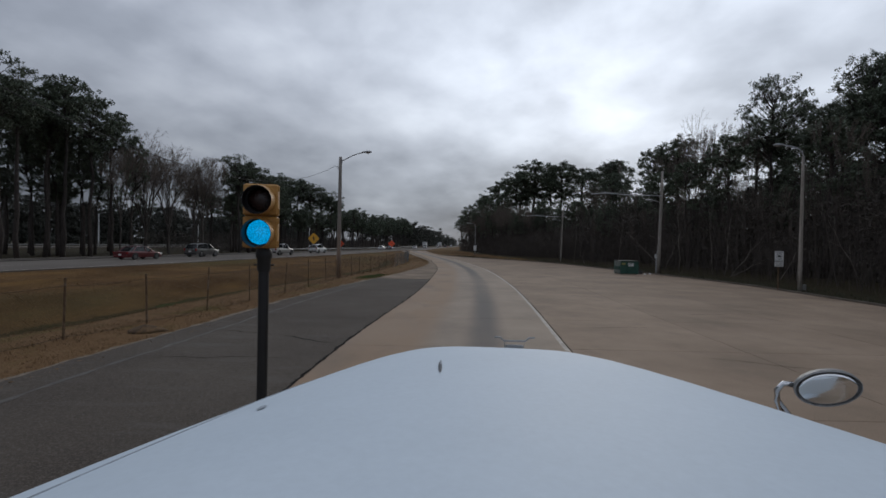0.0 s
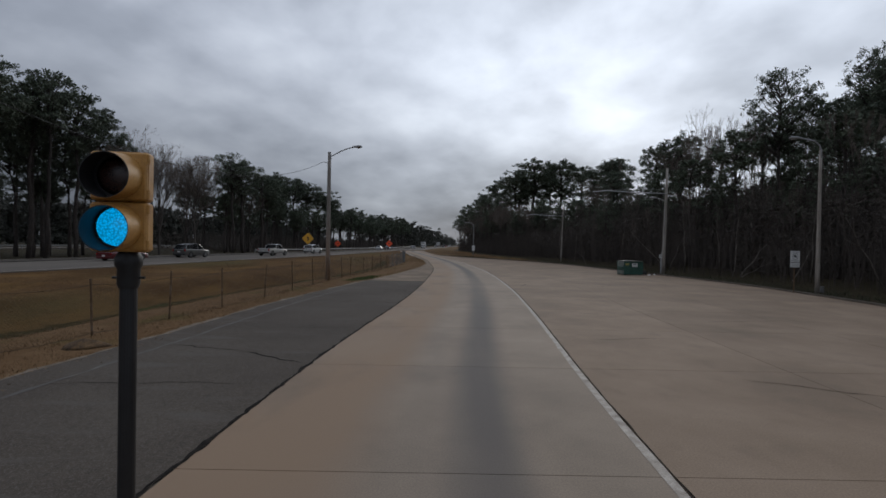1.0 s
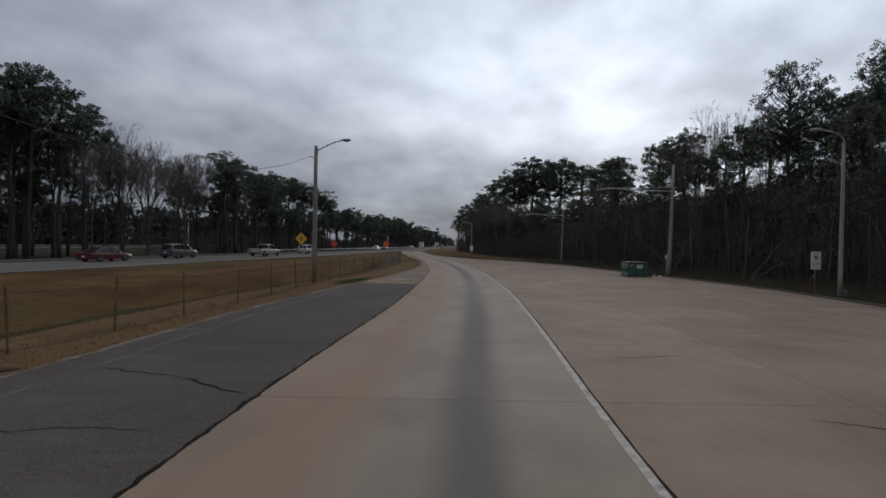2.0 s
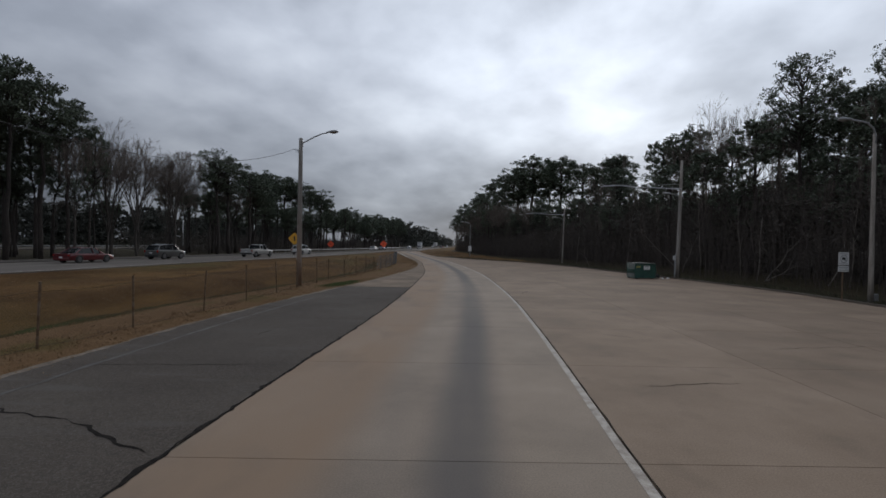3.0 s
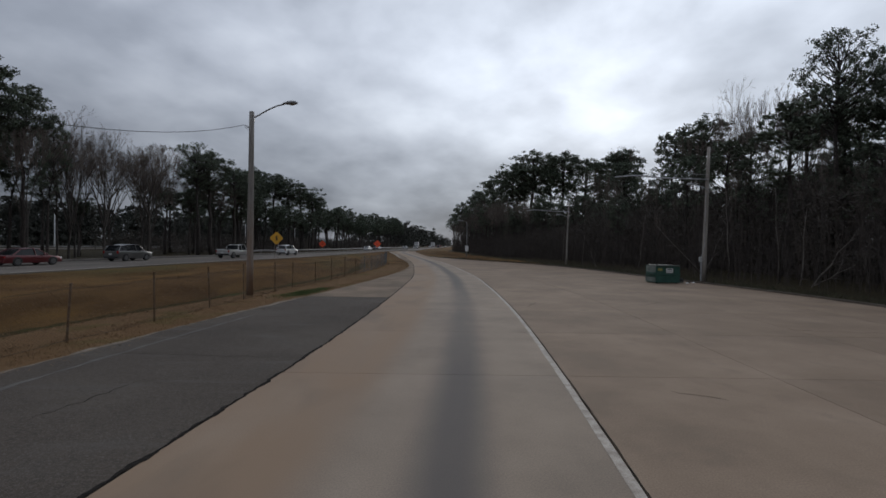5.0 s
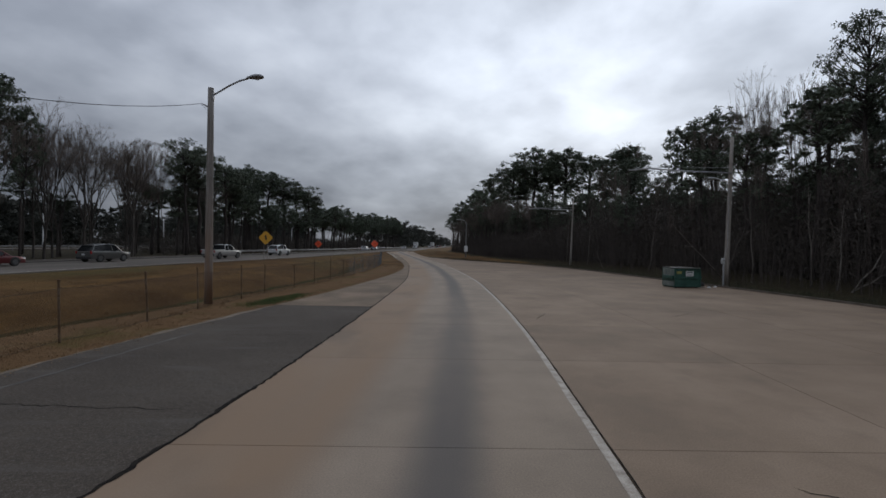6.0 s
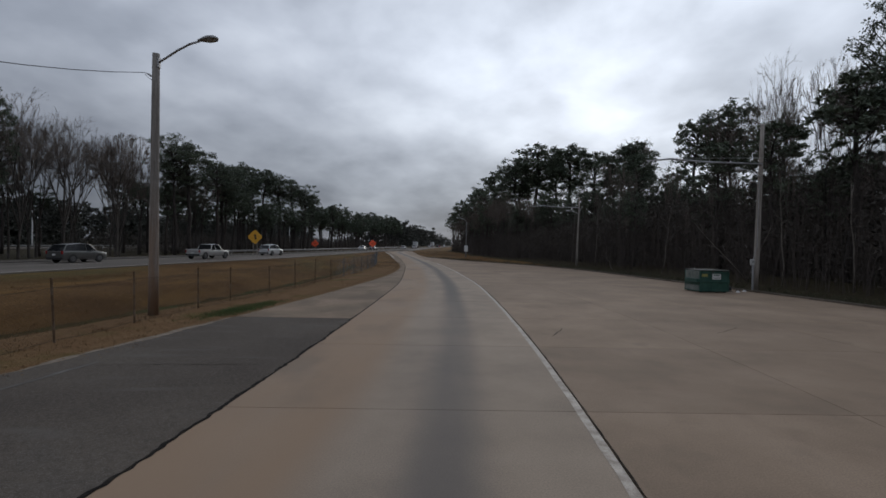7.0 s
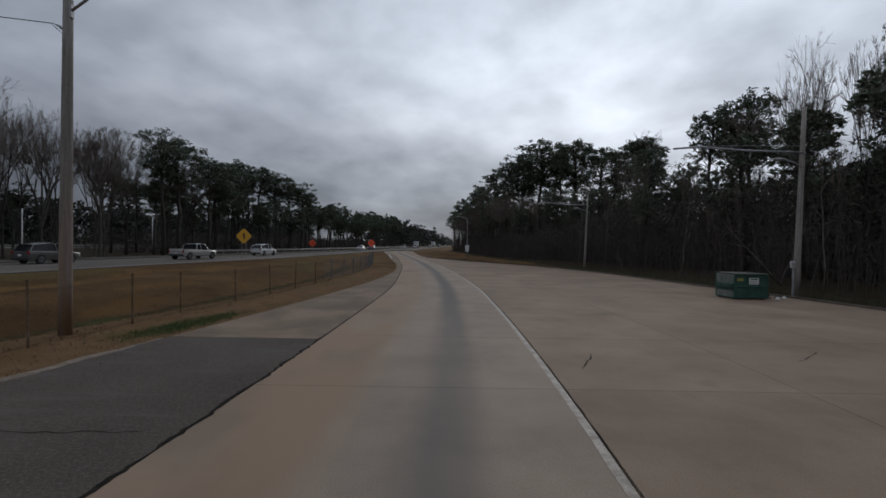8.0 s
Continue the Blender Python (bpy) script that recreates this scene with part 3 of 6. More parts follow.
def ribbon(mid, half, y0, y1, z, dy=1.0, ragged=0.0, seed=0.0, jag=0.0):
    """A thin painted or filled line along a course."""
    g = Geo()
    ys = np.arange(y0, y1 + 0.01, dy)
    for y in ys:
        a = half * (1 + ragged * noise.noise((y * 1.7, seed, 0)))
        b = half * (1 + ragged * noise.noise((y * 2.1, seed + 5, 0)))
        c = mid(y) + ragged * half * (0.6 * noise.noise((y * 0.9, seed + 9, 0)) + jag * noise.noise((y * 6.1, seed + 3, 0)))
        g.v += [(c - max(a, 0.004), y, z), (c + max(b, 0.004), y, z)]
    g.f = [(2 * i, 2 * i + 1, 2 * i + 3, 2 * i + 2) for i in range(len(ys) - 1)]
    return g


def pavement():
    # a bed of joint filler under the slabs
    bed = tagged(new("road_ramp"), "tan concrete ramp of jointed slabs with a dark tyre streak", "road", kind="structure")
    part("joint_bed", strip(LEFT, RIGHT, -14, 174, -0.018, 0.03, nx=8), DUST, bed, "dirt-filled joints")
    ROW = 4.42
    y = -10.9
    rows = []
    while y < 172:
        rows.append((y, min(y + ROW, 173)))
        y += ROW
    gap = 0.007

    def column(k, n):
        return lambda yy: LINE(yy) + 0.02 + (RIGHT(yy) - 0.16 - LINE(yy)) * k / n

    for y0, y1 in rows:
        lane_uv = lambda co: ((co.x - SEAM(co.y)) / (LINE(co.y) - SEAM(co.y)), co.y)
        part("concrete_slab", strip(lambda yy: SEAM(yy) + 0.03, lambda yy: LINE(yy) - gap, y0 + gap, y1 - gap, 0, 0.03, nx=4), LANE, bed, uv=lane_uv)
        if y1 > 33:
            ya = max(y0, 32.75)
            if LEFT(ya) < SEAM(ya) - 0.3:
                part("concrete_slab", strip(LEFT, lambda yy: max(SEAM(yy) - 0.03, LEFT(yy) + 0.05), ya + gap, y1 - gap, 0, 0.03), STAINED, bed)
        if y0 < 100:
            n = 4 if RIGHT(y0) - LINE(y0) > 9 else 2
            for k in range(n):
                a, b = column(k, n), column(k + 1, n)
                part("concrete_slab", strip(lambda yy: a(yy) + gap, lambda yy: b(yy) - gap, y0 + gap, y1 - gap, 0, 0.03, nx=3), CONCRETE, bed)
        else:
            part("concrete_slab", strip(lambda yy: LINE(yy) + gap, RIGHT, y0 + gap, y1 - gap, 0, 0.03), CONCRETE, bed)
    worn_edge = lambda yy: LEFT(yy) + 0.05 + 0.16 * noise.noise((yy * 0.55, 1.3, 0)) + 0.10 * noise.noise((yy * 1.9, 4.1, 0)) + 0.05 * noise.noise((yy * 5.3, 8.2, 0))
    single("asphalt_patch", strip(worn_edge, lambda yy: SEAM(yy) - 0.012, -14, 32.72, 0.0, 0.05, dy=0.16, nx=4), ASPHALT,
           "dark grey worn asphalt shoulder beside the ramp", "road", kind="structure")
    single("sandy_margin", strip(lambda yy: LEFT(yy) - 0.12 + 0.14 * noise.noise((yy * 0.9, 6.1, 0)) + 0.08 * noise.noise((yy * 3.1, 2.1, 0)), lambda yy: LEFT(yy) + 0.6, -12, 32.6, -0.010, 0.03, dy=0.16), SAND,
           "sand and grit washed along the asphalt's edge", "grit", kind="structure")
    single("seam_crack", ribbon(SEAM, 0.030, -14, 33, 0.004, 0.05, 2.2, 1, 0.7), CRACK_AND_SHADOW, "ragged dark crack between asphalt and concrete", "crack", kind="structure")
    single("seam_joint", ribbon(SEAM, 0.022, 33, 120, 0.004, 0.8, 0.4, 2), CRACK_AND_SHADOW, "dark joint along the ramp", "joint", kind="structure")
    single("edge_line", ribbon(lambda y: LINE(y) - 0.06, 0.06, -14, 78, 0.005, 0.6, 0.2, 3), WHITE_LINE, "worn white painted edge line on concrete", "road marking",
           kind="structure")
    single("line_joint", ribbon(lambda y: LINE(y) + 0.03, 0.009, -10, 44, 0.004, 0.10, 1.8, 21, 0.5), CRACK_AND_SHADOW, "dark ragged joint beside the white line", "joint", kind="structure")
    single("old_edge_line", ribbon(lambda y: LEFT(y) + 0.95 - 0.006 * (y - 8), 0.045, -14, 27, 0.005, 0.14, 1.9, 4), FAINT_LINE, "faded white edge line on asphalt",
           "road marking", kind="structure")
    single("gore_line", ribbon(lambda y: LEFT(y) + 0.35, 0.11, 98, 152, 0.005, 1.5, 0.2, 6), WHITE_LINE, "white painted line where the ramp joins the highway", "road marking", kind="structure")
    # cracks that wander over the asphalt and the apron
    rnd = random.Random(12)
    for x0, y0, x1, y1, w in ((-6.6, 9.6, -3.0, 9.9, 0.012), (-6.9, 15.0, -2.4, 15.3, 0.010), (-5.8, 21.4, -2.0, 21.2, 0.012), (-5.2, 26.6, -1.4, 26.9, 0.010), (-5.9, 12.7, -4.2, 12.2, 0.022), (-4.2, 12.2, -2.6, 11.3, 0.026), (-4.2, 17.4, -3.8, 19.6, 0.008),
                              (6.0, 10.6, 8.6, 9.3, 0.016), (8.6, 9.3, 11.5, 8.6, 0.012), (4.4, 14.2, 6.4, 14.5, 0.012), (5.4, 19.2, 6.1, 18.7, 0.014), (9.0, 17.5, 13.0, 18.2, 0.010), (12.0, 25.5, 15.2, 25.1, 0.012), (5.0, 30.2, 5.7, 31.6, 0.016), (10, 31, 11.6, 32.4, 0.01)):
        a, b = Vector((x0, y0, 0.004)), Vector((x1, y1, 0.004))
        side = (b - a).cross(Vector((0, 0, 1))).normalized()
        n = max(6, int((b - a).length / 0.14))
        g = Geo()
        for k in range(n + 1):
            c = a.lerp(b, k / n) + side * (0.10 * noise.noise((k * 0.35, x0, y0)) + 0.07 * noise.noise((k * 1.1, y0, x0)))
            ww = w * (0.4 + rnd.random()) * min(1, 0.15 + 4 * min(k, n - k) / n)
            g.v += [tuple(c - side * ww), tuple(c + side * ww)]
        g.f = [(2 * i, 2 * i + 1, 2 * i + 3, 2 * i + 2) for i in range(n)]
        single("pavement_crack", g, CRACK_AND_SHADOW, "thin dark crack wandering over the pavement", "crack", kind="structure")
    # kerb along the far side of the apron, as separate lengths
    kerb = tagged(new("kerb"), "low stained concrete kerb before the woods", "kerb", kind="structure")
    y = -12.0
    while y < 104:
        part("kerb_stone", strip(lambda yy: RIGHT(yy) - 0.14, lambda yy: RIGHT(yy) + 0.02, y + 0.01, y + 2.99, 0.10, 0.14, dy=1.0, nx=2), KERB, kerb)
        y += 3.0


pavement()


def highway():
    hw = tagged(new("road_highway"), "pale concrete highway with dark strips painted for shadow gaps", "road", kind="structure")
    far_in = lambda y: NEAR(y) if y < 160 else (INNER(y) if y > 175 else NEAR(y) + (INNER(y) - NEAR(y)) * (y - 160) / 15)
    # the two dark strips paint the shadow along a low barrier's edge
    edges = (("shoulder", 0.0, 1.2, HIGHWAY, "pale concrete shoulder"), ("shadow_strip", 1.2, 2.2, CRACK_AND_SHADOW, "dark strip painted for a shadow gap"), ("pale_strip", 2.2, 3.6, HIGHWAY, "pale concrete strip"), ("shadow_strip", 3.6, 5.4, CRACK_AND_SHADOW, "dark strip painted for a shadow gap"))
    for name, a, b, mat, label in edges:
        part(name, strip(lambda y: OUTER(y) + a, lambda y: OUTER(y) + b - 0.02, -60, 700, HIGHWAY_Z - 0.004, 0.1, dy=4), mat, hw, label)
    part("carriageway", strip(lambda y: OUTER(y) + 5.4, far_in, -60, 1000, HIGHWAY_Z, 0.1, dy=4, nx=4), HIGHWAY, hw)
    part("painted_line", ribbon(lambda y: far_in(y) - 0.6, 0.07, -60, 400, HIGHWAY_Z + 0.005, 4), WHITE_LINE, hw, "white edge line")
    for i in range(40):
        y0 = -40 + 12.2 * i
        part("lane_dash", ribbon(lambda y: 0.5 * (OUTER(y) + 5.4 + far_in(y)), 0.06, y0, y0 + 3, HIGHWAY_Z + 0.005, 1), WHITE_LINE, hw)
    far = curve((-60, -104), (0, -98), (60, -90), (120, -82), (200, -72), (300, -60), (420, -40))
    single("road_beyond", strip(lambda y: far(y) - 9, far, -60, 420, 0.15, 0.3, dy=8), HIGHWAY, "far concrete carriageway behind the trees", "road", kind="structure")
    for label, course, y0, y1 in (("weathered steel guardrail along the far carriageway", lambda y: far(y) + 1.2, -40, 300),
                                  ("weathered steel guardrail on the highway's outer side", lambda y: OUTER(y) - 1.0, 92, 290)):
        rail = thing("guardrail", label, "guardrail")
        ys = list(range(y0, y1, 4))
        for dz in (0.60, 0.76):
            part("rail_beam", Geo().loft([[(course(y) + a, y, dz + b) for a, b in ((0, -0.08), (0.05, -0.04), (0.05, 0.04), (0, 0.08))] for y in ys], caps=True), GUARD, rail)
        for y in ys:
            part("post", Geo().box((course(y) - 0.08, y, 0.32), (0.12, 0.15, 0.98)), GUARD, rail)


highway()

# ---- things by the ramp ----
def ring_path(cx, cz, y, r, n, squash=1.0):
    return [(cx + r * math.cos(k * math.tau / n), y, cz + squash * r * math.sin(k * math.tau / n)) for k in range(n)]


def traffic_signal(x, y):
    ob = thing("traffic_signal", "two-lens yellow traffic signal showing green on a black post", "traffic signal", pose(x, y, 0, 0, 0, 8))
    part("base_flange", Geo().tube([(0, 0, 0), (0, 0, 0.03), (0, 0, 0.05)], (0.09, 0.09, 0.06), 20), BLACKPOST, ob)
    part("post", Geo().tube([(0, 0, 0.04), (0, 0, 2.16)], 0.054, 20), BLACKPOST, ob, "black painted steel post")
    crease(part("collar", Geo().tube([(0, 0, z) for z in (2.12, 2.15, 2.25, 2.28, 2.33, 2.372)], (0.062, 0.07, 0.07, 0.085, 0.085, 0.06), 20), BLACKPOST, ob))
    for sx in (-1, 1):
        part("set_screw", Geo().tube([(sx * 0.06, 0, 2.19), (sx * 0.105, 0, 2.19)], 0.009, 8), BLACKPOST, ob)
    for k, (z, lens) in enumerate(((2.881, RED_LENS), (2.539, GREEN_LENS))):
        sec = part("housing", Geo().box((-0.022, -0.03, z), (0.345, 0.10, 0.338), bev=0.016), SIGNAL_YELLOW, ob, "faded yellow enamel housing")
        part("door", Geo().box((-0.022, -0.09, z), (0.352, 0.03, 0.324), bev=0.012), SIGNAL_YELLOW, sec)
        g = Geo()
        n = 40
        rings = []
        for d, r, dz in ((-0.10, 0.152, 0.0), (-0.275, 0.148, -0.014), (-0.275, 0.143, -0.014), (-0.10, 0.147, 0.0)):
            rings.append([(-0.022 + r * math.cos(a), d, z + dz + r * math.sin(a)) for a in [radians(-84) + radians(348) * i / n for i in range(n + 1)]])
        g.loft(rings[:2], close=False)
        crease(part("visor", g, SIGNAL_YELLOW, sec, "yellow outside of a cutaway visor"))
        gi = Geo().loft(rings[1:], close=False)
        gi.loft([ring_path(-0.022, z, -0.1065, r, 40) for r in (0.150, 0.124)], caps=False)
        crease(part("visor_lining", gi, SIGNAL_BLACK, sec, "black inside of the visor"))
        gl = Geo().loft([ring_path(-0.022, z, -0.108 - 0.035 * (1 - r * r), 0.130 * r, 32) for r in (1, 0.8, 0.55, 0.3, 0.02)])
        part("lens", gl, lens, sec, "lit blue-green lens" if k else "unlit dark red lens", smooth=True)
        for dz in (-0.12, 0.12):
            part("hinge", Geo().tube([(0.156, -0.085, z + dz - 0.03), (0.156, -0.085, z + dz + 0.03)], 0.012, 8), SIGNAL_YELLOW, sec)
    return ob


traffic_signal(-1.92, 5.03)


def cobra_head(parent, at, turn=0.0):
    """A street lamp's head: a flattened housing with a glass bowl below, along +x."""
    m = Matrix.Translation(at) @ Matrix.Rotation(turn, 4, "Z")
    rings = []
    for x, w, h in ((0.0, 0.05, 0.05), (0.08, 0.07, 0.06), (0.22, 0.13, 0.09), (0.42, 0.17, 0.11), (0.60, 0.15, 0.09), (0.70, 0.06, 0.04)):
        rings.append([m @ Vector((x, w * math.cos(a), h * max(math.sin(a), -0.35) + 0.02)) for a in [k * math.tau / 14 for k in range(14)]])
    head = part("lamp_head", Geo().loft(rings), LAMP_GREY, parent, "grey cobra lamp head", smooth=True)
    bowl = [[m @ Vector((0.44 + 0.20 * r * math.cos(a), 0.13 * r * math.sin(a), -0.015 - 0.07 * (1 - r * r))) for a in [k * math.tau / 14 for k in range(14)]] for r in (1, 0.8, 0.5, 0.05)]
    part("lamp_glass", Geo().loft(bowl), LAMP_GLASS, head, smooth=True)


def pole_path(x, y, h, n=6, lean=0.0):
    return [(x + lean * k / n, y, h * k / n) for k in range(n + 1)]


def left_lamp():
    ob = thing("street_lamp", "grey wooden street lamp pole with a bracket arm, behind the fence", "street lamp", pose(-7.28, 32.75, -0.05))
    part("pole", Geo().tube(pole_path(0, 0, 8.45), [0.155 - 0.008 * k for k in range(7)], 18), REDPOLE, ob, "weathered wooden pole", smooth=True)
    part("bracket_arm", Geo().tube([(0.08, -0.02, 8.15), (0.35, -0.1, 8.27), (0.8, -0.22, 8.48), (1.25, -0.36, 8.63), (1.62, -0.46, 8.69)], 0.034, 10), STEEL, ob, smooth=True)
    part("bracket_plate", Geo().box((0.11, -0.02, 8.15), (0.05, 0.12, 0.34), bev=0.01), STEEL, ob)
    cobra_head(ob, (1.58, -0.45, 8.69), radians(-16))
    part("insulator", Geo().tube([(-0.1, 0, 7.72), (-0.16, 0, 7.74), (-0.20, 0, 7.78), (-0.30, -0.05, 7.82)], (0.02, 0.035, 0.03, 0.01), 10), STEEL, ob)
    part("tie_wire", Geo().tube([(-0.12, 0, 7.60), (-0.22, -0.02, 7.68), (-0.34, -0.05, 7.80)], 0.008, 6), BLACK_PLASTIC, ob)
    # the slack service wire runs back along the fence
    a, b, sag = Vector((-7.6, 32.7, 7.78)), Vector((-11.0, 2.0, 8.4)), 3.0
    pts = [a.lerp(b, k / 24) - Vector((0, 0, sag * 4 * (k / 24) * (1 - k / 24))) for k in range(25)]
    single("overhead_wire", Geo().tube(pts, 0.011, 6), BLACK_PLASTIC, "thin black overhead service wire", "cable")


left_lamp()

FENCE_LINE = curve((-20, -12.6), (5, -10.2), (11.3, -9.15), (14, -8.65), (16.5, -8.2), (19.2, -7.85), (22.5, -7.55), (28.6, -7.1), (34.5, -6.75), (38, -6.35), (45, -5.6), (55, -4.9),
                   (65, -4.7), (78, -5.9), (92, -8.2), (100, -9.6))


def fence():
    ob = thing("chain_link_fence", "low rusty chain-link fence with thin leaning posts", "fence")
    rnd = random.Random(4)
    ys = [-8.0, -4.6, -1.4, 1.8, 5.0, 8.4, 11.3, 13.8, 16.45, 19.2, 22.5, 25.6, 28.65, 31.3, 34.46, 36.6, 40, 43, 46, 49.2, 52.4, 55.6, 58.8, 62, 65.4, 68.6, 72, 75.4, 78.8, 82]
    tops = []
    for i, y in enumerate(ys):
        x, h = FENCE_LINE(y), 1.42 + rnd.uniform(-0.12, 0.1)
        z = ground_z(x, y)
        lx, ly = rnd.gauss(0, 0.035), rnd.gauss(0, 0.03)
        post = Geo().tube([(x, y, z - 0.1), (x + lx * 0.5, y + ly * 0.5, z + h * 0.5), (x + lx, y + ly, z + h)], 0.027, 8)
        post.box((x + lx, y + ly, z + h + 0.012), (0.065, 0.065, 0.024), bev=0.01)
        part("post", post, FENCE if y < 50 else NEWWIRE, ob)
        tops.append((x, y, z))
    for name, dz, r, m in (("tension_wire", 0.06, 0.006, WIRE), ("tension_wire", 1.30, 0.006, WIRE)):
        path = []
        for (x0, y0, z0), (x1, y1, z1) in zip(tops, tops[1:]):
            for k in range(4):
                t = k / 4
                path.append((x0 + (x1 - x0) * t, y0 + (y1 - y0) * t, z0 + (z1 - z0) * t + dz - 0.05 * 4 * t * (1 - t)))
        part(name, Geo().tube(path, r, 4), m, ob)
    # the woven wire, strand by strand; the far stretch is newer and still grey
    step, hgt = 0.085, 1.28
    for label, mat, r, ya0, yb0, d in (("thin rusty woven wire", WIRE, 0.0018, ys[4], 50.0, step), ("grey galvanised woven wire", NEWWIRE, 0.0036, 50.0, ys[-1], 0.2)):
        g = Geo()
        y = ya0
        while y < yb0:
            for s in (-1, 1):
                ya = y + (0 if s > 0 else hgt)
                yb = ya + s * hgt
                p, q = (FENCE_LINE(ya), ya, ground_z(FENCE_LINE(ya), ya) + 0.04), (FENCE_LINE(yb), yb, ground_z(FENCE_LINE(yb), yb) + 0.04 + hgt)
                g.tube([p, q], r, 3, caps=False)
            y += d
        part("woven_wire", g, mat, ob, label, kind="stuff")


fence()


def right_mast(x, y, h, arm_z, arm_len, box=True, lamp_drop=0.45, thick=1.0):
    ob = thing("utility_mast", "grey wooden mast with a long pipe arm and a lamp", "utility pole", pose(x, y, 0.05), "masts before the woods")
    part("pole", Geo().tube(pole_path(-0.16, 0, h, lean=0.2), [thick * (0.17 - 0.011 * k) for k in range(7)], 16), WOODPOLE, ob, smooth=True)
    part("pipe_arm", Geo().tube([(0.0, -0.1, arm_z), (-arm_len * 0.45, -0.2, arm_z + 0.03), (-arm_len * 0.8, -0.25, arm_z + 0.16), (-arm_len, -0.3, arm_z + 0.02)], 0.05, 10), STEEL, ob, smooth=True)
    part("brace_wire", Geo().tube([(0, -0.1, arm_z + 0.35), (-arm_len * 0.85, -0.25, arm_z + 0.2)], 0.012, 6), STEEL, ob)
    z = arm_z - lamp_drop
    part("lamp_arm", Geo().tube([(-0.05, -0.1, z - 0.3), (-0.5, -0.15, z - 0.08), (-1.0, -0.2, z + 0.02)], 0.028, 8), STEEL, ob, smooth=True)
    cobra_head(ob, (-0.95, -0.2, z + 0.02), math.pi)
    if box:
        bx = part("meter_box", Geo().box((-0.46, -0.12, 1.66), (0.20, 0.16, 0.36), bev=0.02), METER, ob, "pale grey electric meter box")
        part("meter_glass", Geo().tube([(-0.46, -0.2, 1.70), (-0.46, -0.26, 1.70)], (0.07, 0.06), 14), LAMP_GLASS, bx)
        part("conduit", Geo().tube([(-0.40, -0.1, 0.0), (-0.40, -0.1, 1.48)], 0.055, 10), STEEL, ob)
        part("conduit", Geo().tube([(-0.40, -0.1, 1.84), (-0.20, -0.12, 2.6), (-0.16, -0.12, arm_z - 1)], 0.022, 8), STEEL, ob)
    return ob


right_mast(20.95, 45.2, 9.85, 7.48, 6.9)
right_mast(18.6, 73.3, 8.3, 7.05, 5.6, False, thick=0.75)


def gooseneck(x, y, h, sign=False, mat=WOODPOLE):
    ob = thing("gooseneck_lamp", "tall grey gooseneck street lamp at the wood's edge", "street lamp", pose(x, y, 0.05), "gooseneck lamps")
    part("pole", Geo().tube(pole_path(0, 0, h), [0.12 - 0.008 * k for k in range(7)], 14), mat, ob, smooth=True)
    arm = [(0, -0.05, h - 0.5), (0, -0.05, h - 0.1), (-0.12, -0.06, h + 0.22), (-0.4, -0.08, h + 0.45), (-0.8, -0.1, h + 0.55), (-1.3, -0.12, h + 0.6)]
    part("bent_arm", Geo().tube(arm, 0.04, 10), STEEL, ob, smooth=True)
    cobra_head(ob, (-1.2, -0.12, h + 0.58), math.pi)
    if sign:
        part("panel", Geo().box((0, -0.15, 1.75), (0.6, 0.04, 1.05), bev=0.01), SIGN_WHITE, ob, "small white notice panel")
    else:
        part("pedestal_box", Geo().box((0.36, 0.1, 0.22), (0.16, 0.15, 0.36), bev=0.02), GUARD, ob, "small grey box by the foot")
    return ob


gooseneck(21.75, 28.5, 8.2)
gooseneck(6.75, 99.0, 6.4, True, GUARD)


def notice_sign():
    ob = thing("notice_sign", "white notice sign in two panels on a thin post", "sign", pose(20.78, 28.95, 0.08, 0, 0, 8))
    part("post", Geo().tube([(0, 0.04, -0.2), (0, 0.04, 2.36)], 0.028, 8), FENCE, ob)
    up = part("upper_panel", Geo().box((0, 0, 2.05), (0.62, 0.012, 0.64), bev=0.004), SIGN_WHITE, ob)
    low = part("lower_panel", Geo().box((0, 0, 1.555), (0.62, 0.012, 0.28), bev=0.004), SIGN_WHITE, ob)
    n = 28
    ring = Geo()
    for k in range(n):
        a, b = k * math.tau / n, (k + 1) * math.tau / n
        ring.add([(r * math.cos(t), -0.011, 2.05 + r * math.sin(t)) for t in (a, b) for r in (0.17, 0.205)], [(0, 1, 3, 2)])
    part("ring_mark", ring, GREY_INK, up, "faded prohibition ring")
    part("slash_mark", Geo().box((0, -0.0125, 2.05), (0.36, 0.003, 0.03), Matrix.Rotation(radians(40), 4, "Y")), GREY_INK, up)
    part("vehicle_mark", Geo().prism([(-0.11, 2.0), (0.08, 2.0), (0.11, 2.04), (0.07, 2.10), (0.02, 2.14), (-0.05, 2.13), (-0.11, 2.07)], -0.0155, -0.0125), INK, up, "small black pictogram")
    for z, w in ((2.30, 0.46), (1.80, 0.5)):
        part("text_bar", Geo().box((0, -0.0115, z), (w, 0.003, 0.03)), GREY_INK, up)
    for z, w in ((1.62, 0.5), (1.55, 0.44), (1.48, 0.5)):
        part("text_bar", Geo().box((0, -0.0115, z), (w, 0.003, 0.025)), GREY_INK, low)


notice_sign()


